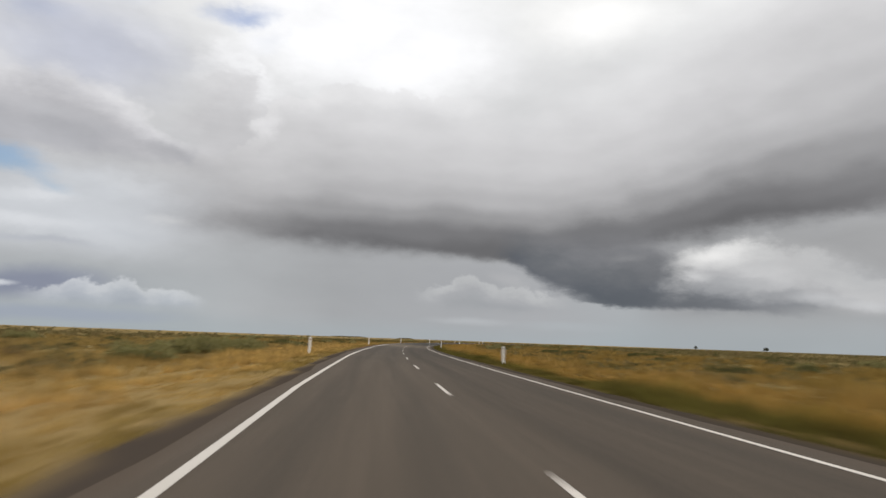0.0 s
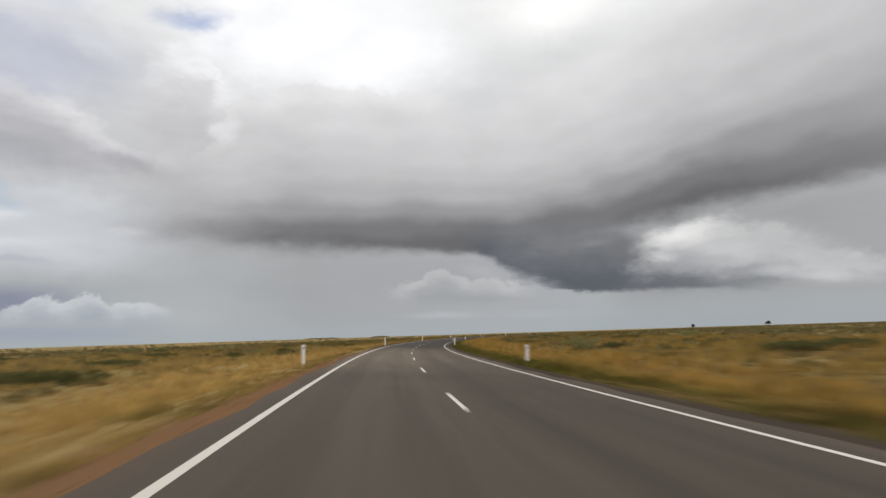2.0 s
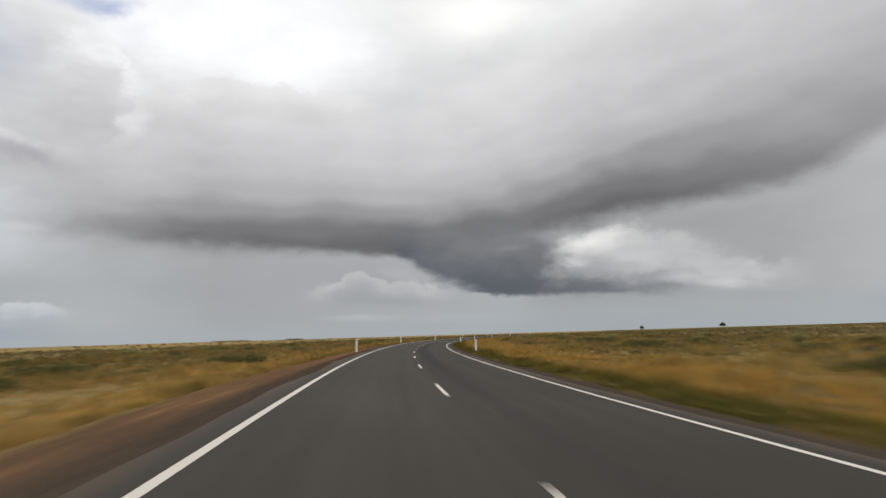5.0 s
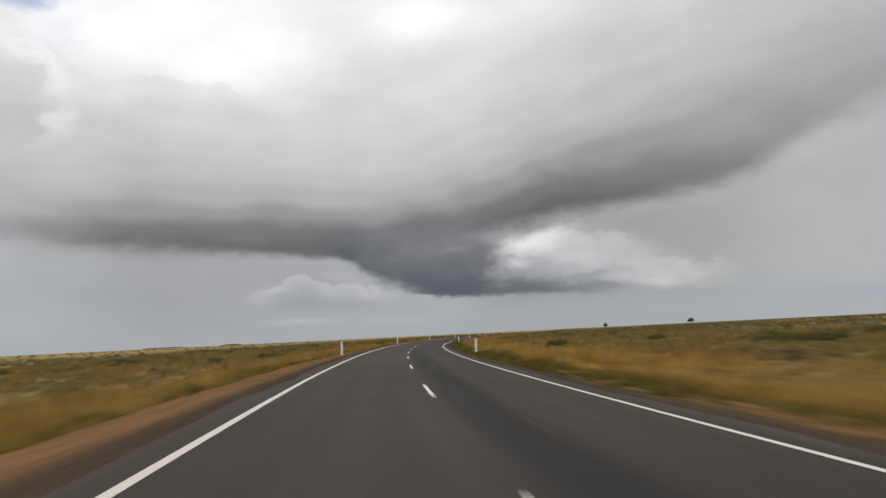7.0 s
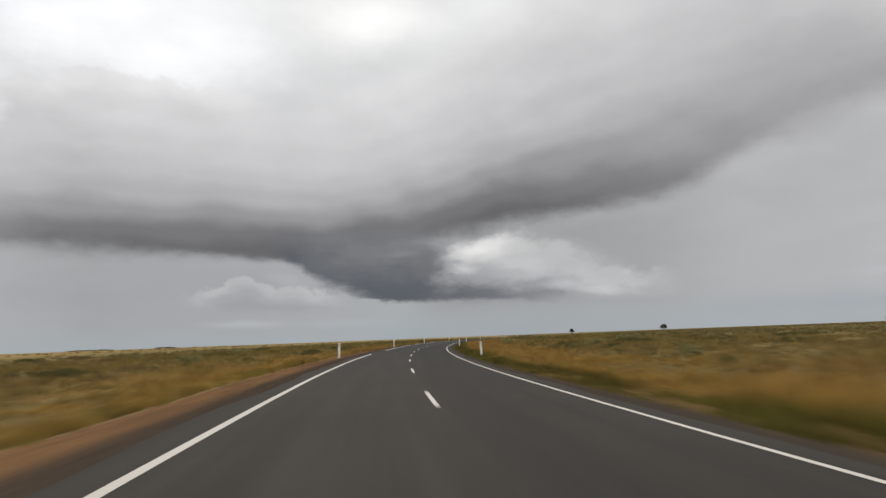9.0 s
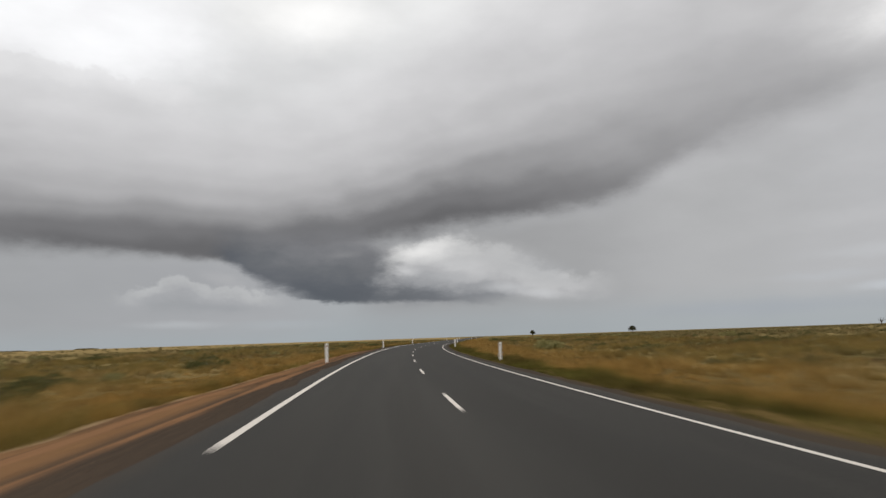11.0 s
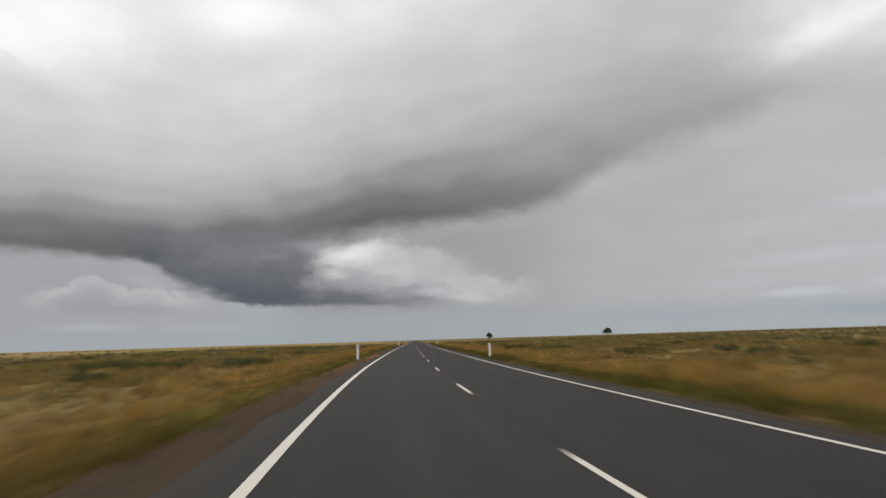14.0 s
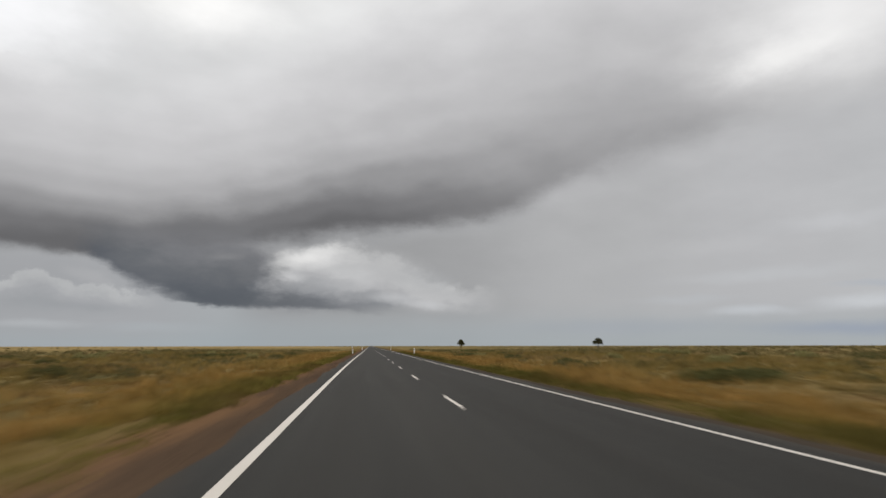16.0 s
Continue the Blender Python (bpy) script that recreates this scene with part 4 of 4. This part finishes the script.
def verge(name, count, s0, s1, lo, hi, near, label, side):
    """Dry grass beside the road: tufts of leaning blades, larger and sparser away from the seal."""
    s = rng.uniform(s0, s1, count)
    q = rng.random(count)
    d = lo + (hi - lo) * q ** near
    if side < 0:
        d = d + np.clip((s - 90) / 80, 0, 1) * (1.9 + 0.5 * np.clip((s - 300) / 40, 0, 1) - 1.9 * np.clip((s - 390) / 50, 0, 1)) * np.exp(-(d - lo) / 6)
    u = side * d
    big = 1.0 + 1.3 * np.clip((d - lo) / 40, 0, 1)
    patch = 0.75 + 0.45 * np.sin(s * 0.21 + u * 0.35) * np.sin(u * 0.5 + s * 0.05 + 1.0) + 0.35 * np.sin(s * 0.57 - u * 0.9) * np.sin(s * 0.13 + 2.0)
    tall = (0.20 + 0.26 * rng.random(count)) * np.clip(patch, 0.35, 1.3) * np.clip(0.3 + (d - lo) * (0.45 if side > 0 else 0.2), 0.3, 1.0) * (0.8 + 0.35 * big)
    x, y = on_road(s, u)
    z = ground_z(s, u) - 0.02
    blades = 9
    P = np.repeat(np.stack([x, y, z], 1), blades, 0)
    n = len(P)
    T, B = np.repeat(tall, blades), np.repeat(big, blades)
    a = rng.uniform(0, 6.283, n)
    rad = rng.random(n) * 0.16 * B
    foot = P + np.stack([np.cos(a) * rad, np.sin(a) * rad, np.zeros(n)], 1)
    lean = rng.uniform(0.1, 0.75, n)
    b = a + rng.normal(0, 0.7, n)
    h = T * rng.uniform(0.6, 1.1, n)
    tip = foot + np.stack([np.cos(b) * lean * h, np.sin(b) * lean * h, h], 1)
    w = (0.016 + 0.024 * rng.random(n)) * B
    c = rng.uniform(0, 6.283, n)
    side_v = np.stack([np.cos(c) * w, np.sin(c) * w, np.zeros(n)], 1)
    tri = np.stack([foot - side_v, foot + side_v, tip], 1)
    ob = new(name, soup(name, tri, GRASS, {"lat": np.repeat(np.repeat(u, blades), 3), "run": np.repeat(np.repeat(s, blades), 3)}))
    return tagged(ob, label, "grass", kind="stuff")


verge("grass", 64000, -8, 640, 4.3, 46, 1.9, "tall golden dry grass with a green edge beside the seal", 1)
verge("grass", 60000, -8, 640, 4.35, 46, 1.9, "tall golden dry grass beyond the red gravel verge", -1)


verge("grass", 9000, -8, 640, 4.6, 6.4, 1.0, "dark green fringe of grass along the grey shoulder", 1)
verge("grass", 2600, 90, 640, 3.95, 7.0, 1.0, "sparse small tufts growing out of the gravel shoulder", -1)


def stones(count, s0, s1, lo, hi):
    """Loose stones on the gravel shoulder."""
    s, u = rng.uniform(s0, s1, count), -rng.uniform(lo, hi, count)
    x, y = on_road(s, u)
    k = rng.uniform(0.007, 0.024, count)[:, None]
    c = np.stack([x, y, ground_z(s, u) + k[:, 0] * 0.3], 1)
    d = rng.normal(size=(count, 4, 3)) * 0.25 + np.array([(1, 0, -0.4), (-0.5, 0.87, -0.4), (-0.5, -0.87, -0.4), (0, 0, 0.8)])
    v = c[:, None, :] + d * k[:, :, None]
    tri = np.concatenate([v[:, i] for i in ((0, 1, 3), (1, 2, 3), (2, 0, 3), (0, 2, 1))])
    ob = new("gravel", soup("gravel", tri, STONE))
    return tagged(ob, "loose brown and rust-red stones on the gravel shoulder", "gravel", kind="stuff")


stones(16000, 60, 600, 3.85, 6.2)


def scrub(count, s0, s1, lo, hi, near):
    """Low clumps of scrub and dry grass over the plain."""
    s = rng.uniform(s0, s1, count)
    u = np.where(rng.random(count) < 0.5, -1, 1) * (lo + (hi - lo) * rng.random(count) ** near)
    kept = ~((u < -85) & (s > 330) & (rng.random(count) < 0.85))
    s, u = s[kept], u[kept]
    count = len(s)
    x, y = on_road(s, u)
    z = np.where(np.abs(u) < 110, ground_z(s, u), -0.3)
    leaves = 26
    size = rng.uniform(0.25, 0.75, count) * (1 + np.abs(u) / 160)
    P, K = np.repeat(np.stack([x, y, z], 1), leaves, 0), np.repeat(size, leaves)[:, None]
    n = len(P)
    d = rng.normal(size=(n, 3))
    d /= np.linalg.norm(d, axis=1, keepdims=True)
    d[:, 2] = np.abs(d[:, 2]) * 0.55
    c = P + d * K * rng.uniform(0.5, 1.1, (n, 1))
    a, b = rng.normal(size=(n, 3)), rng.normal(size=(n, 3))
    a /= np.linalg.norm(a, axis=1, keepdims=True)
    b /= np.linalg.norm(b, axis=1, keepdims=True)
    k = K * 0.22
    ob = new("scrub", soup("scrub", np.stack([c - a * k, c + a * k, c + b * k * 1.5], 1), SCRUB))
    return tagged(ob, "low patchy olive and tan scrub covering the plain", "scrub", kind="stuff")


scrub(13000, -20, 760, 13, 110, 1.15)
scrub(6000, -60, 1100, 90, 420, 1.2)


def tree(seed, tall, wide, lobes_n, leaves):
    r = np.random.default_rng(seed)
    root = tagged(new("tree"), "lone dark umbrella-crowned tree on the far plain", "tree", "lone trees on the horizon")
    bm = bmesh.new()
    bmesh.ops.create_cone(bm, cap_ends=True, segments=9, radius1=tall * 0.05, radius2=tall * 0.025, depth=tall * 0.5, matrix=Matrix.Translation((0, 0, tall * 0.24)))
    for k in range(7):
        a, t = k * 0.9 + r.uniform(0, 0.4), r.uniform(25, 60)
        m = Matrix.Translation((0, 0, tall * 0.42)) @ pose(0, 0, 0, 0, t, math.degrees(a)) @ Matrix.Translation((0, 0, tall * 0.18))
        bmesh.ops.create_cone(bm, cap_ends=True, segments=6, radius1=tall * 0.022, radius2=tall * 0.006, depth=tall * 0.4, matrix=m)
    part("trunk", bm, BARK, root)
    lobes = []
    for _ in range(lobes_n):
        a, q = r.uniform(0, 6.28), math.sqrt(r.random())
        lobes.append((math.cos(a) * q * 0.34 * wide, math.sin(a) * q * 0.34 * wide, tall * (0.34 + 0.40 * (1 - q * q)), wide * 0.2, wide * 0.2, tall * 0.2))
    crown = new("crown", soup("crown", leaf_mass(leaves, lobes, 0.2, seed), TREELEAF))
    crown.parent = root
    return root


for seed, x, y, tall, wide in ((31, 96.6, 806.1, 5.4, 4.4), (32, 166.1, 782.5, 6.5, 6.4)):
    t = tree(seed, tall, wide, 18, 1900)
    t.location = (x, y, -0.35)


def dead_tree(tall):
    """A bare tree: a leaning trunk that forks into crooked limbs."""
    r = np.random.default_rng(51)
    root = tagged(new("dead_tree"), "bare grey dead tree with forked limbs on the plain", "tree")
    bm = bmesh.new()
    bmesh.ops.create_cone(bm, cap_ends=True, segments=8, radius1=tall * 0.06, radius2=tall * 0.035, depth=tall * 0.45, matrix=pose(0, 0, tall * 0.2, 0, 6, 0))
    part("trunk", bm, BARK, root)
    for k in range(6):
        bm = bmesh.new()
        m = pose(0, 0, tall * 0.38, 0, (38, -42, 15, -20, 55, -60)[k], 25 * k)
        z = 0.0
        for j in range(4):
            step = tall * (0.2 - 0.03 * j)
            m = m @ pose(0, 0, 0, r.uniform(-14, 14), r.uniform(-14, 14), 0)
            bmesh.ops.create_cone(bm, cap_ends=True, segments=6, radius1=tall * 0.03 * (1 - j * 0.22), radius2=tall * 0.03 * (0.8 - j * 0.22), depth=step * 1.08, matrix=m @ Matrix.Translation((0, 0, step / 2)))
            m = m @ Matrix.Translation((0, 0, step))
        part("limb", bm, BARK, root)
    return root


dead_tree(5.5).location = (256.6, 655.0, -0.35)


def far_woods(spots):
    """Low belts of trees at the edge of sight."""
    out = []
    for k, (bearing_deg, far, long, tall) in enumerate(spots):
        a = radians(bearing_deg)
        c = np.array([-57 + far * math.sin(a), 346 + far * math.cos(a), -0.3])
        n = 40
        for j in range(n):
            off = (j / (n - 1) - 0.5) * long
            h = tall * (1 - (2 * off / long) ** 4 * 0.7) * rng.uniform(0.7, 1.0)
            lobes = [(c[0] + math.cos(a) * off, c[1] - math.sin(a) * off + rng.uniform(-8, 8), 0.2, long / n * 1.6, 6, h)]
            out.append(leaf_mass(60, lobes, 1.1, 100 + 97 * k + j))
    ob = new("far_woods", soup("far_woods", np.concatenate(out), SCRUB))
    return tagged(ob, "distant low belts of dull green trees on the horizon", "woods", kind="stuff")


far_woods(((-18.6, 2700, 70, 5), (-24, 2900, 160, 5)))
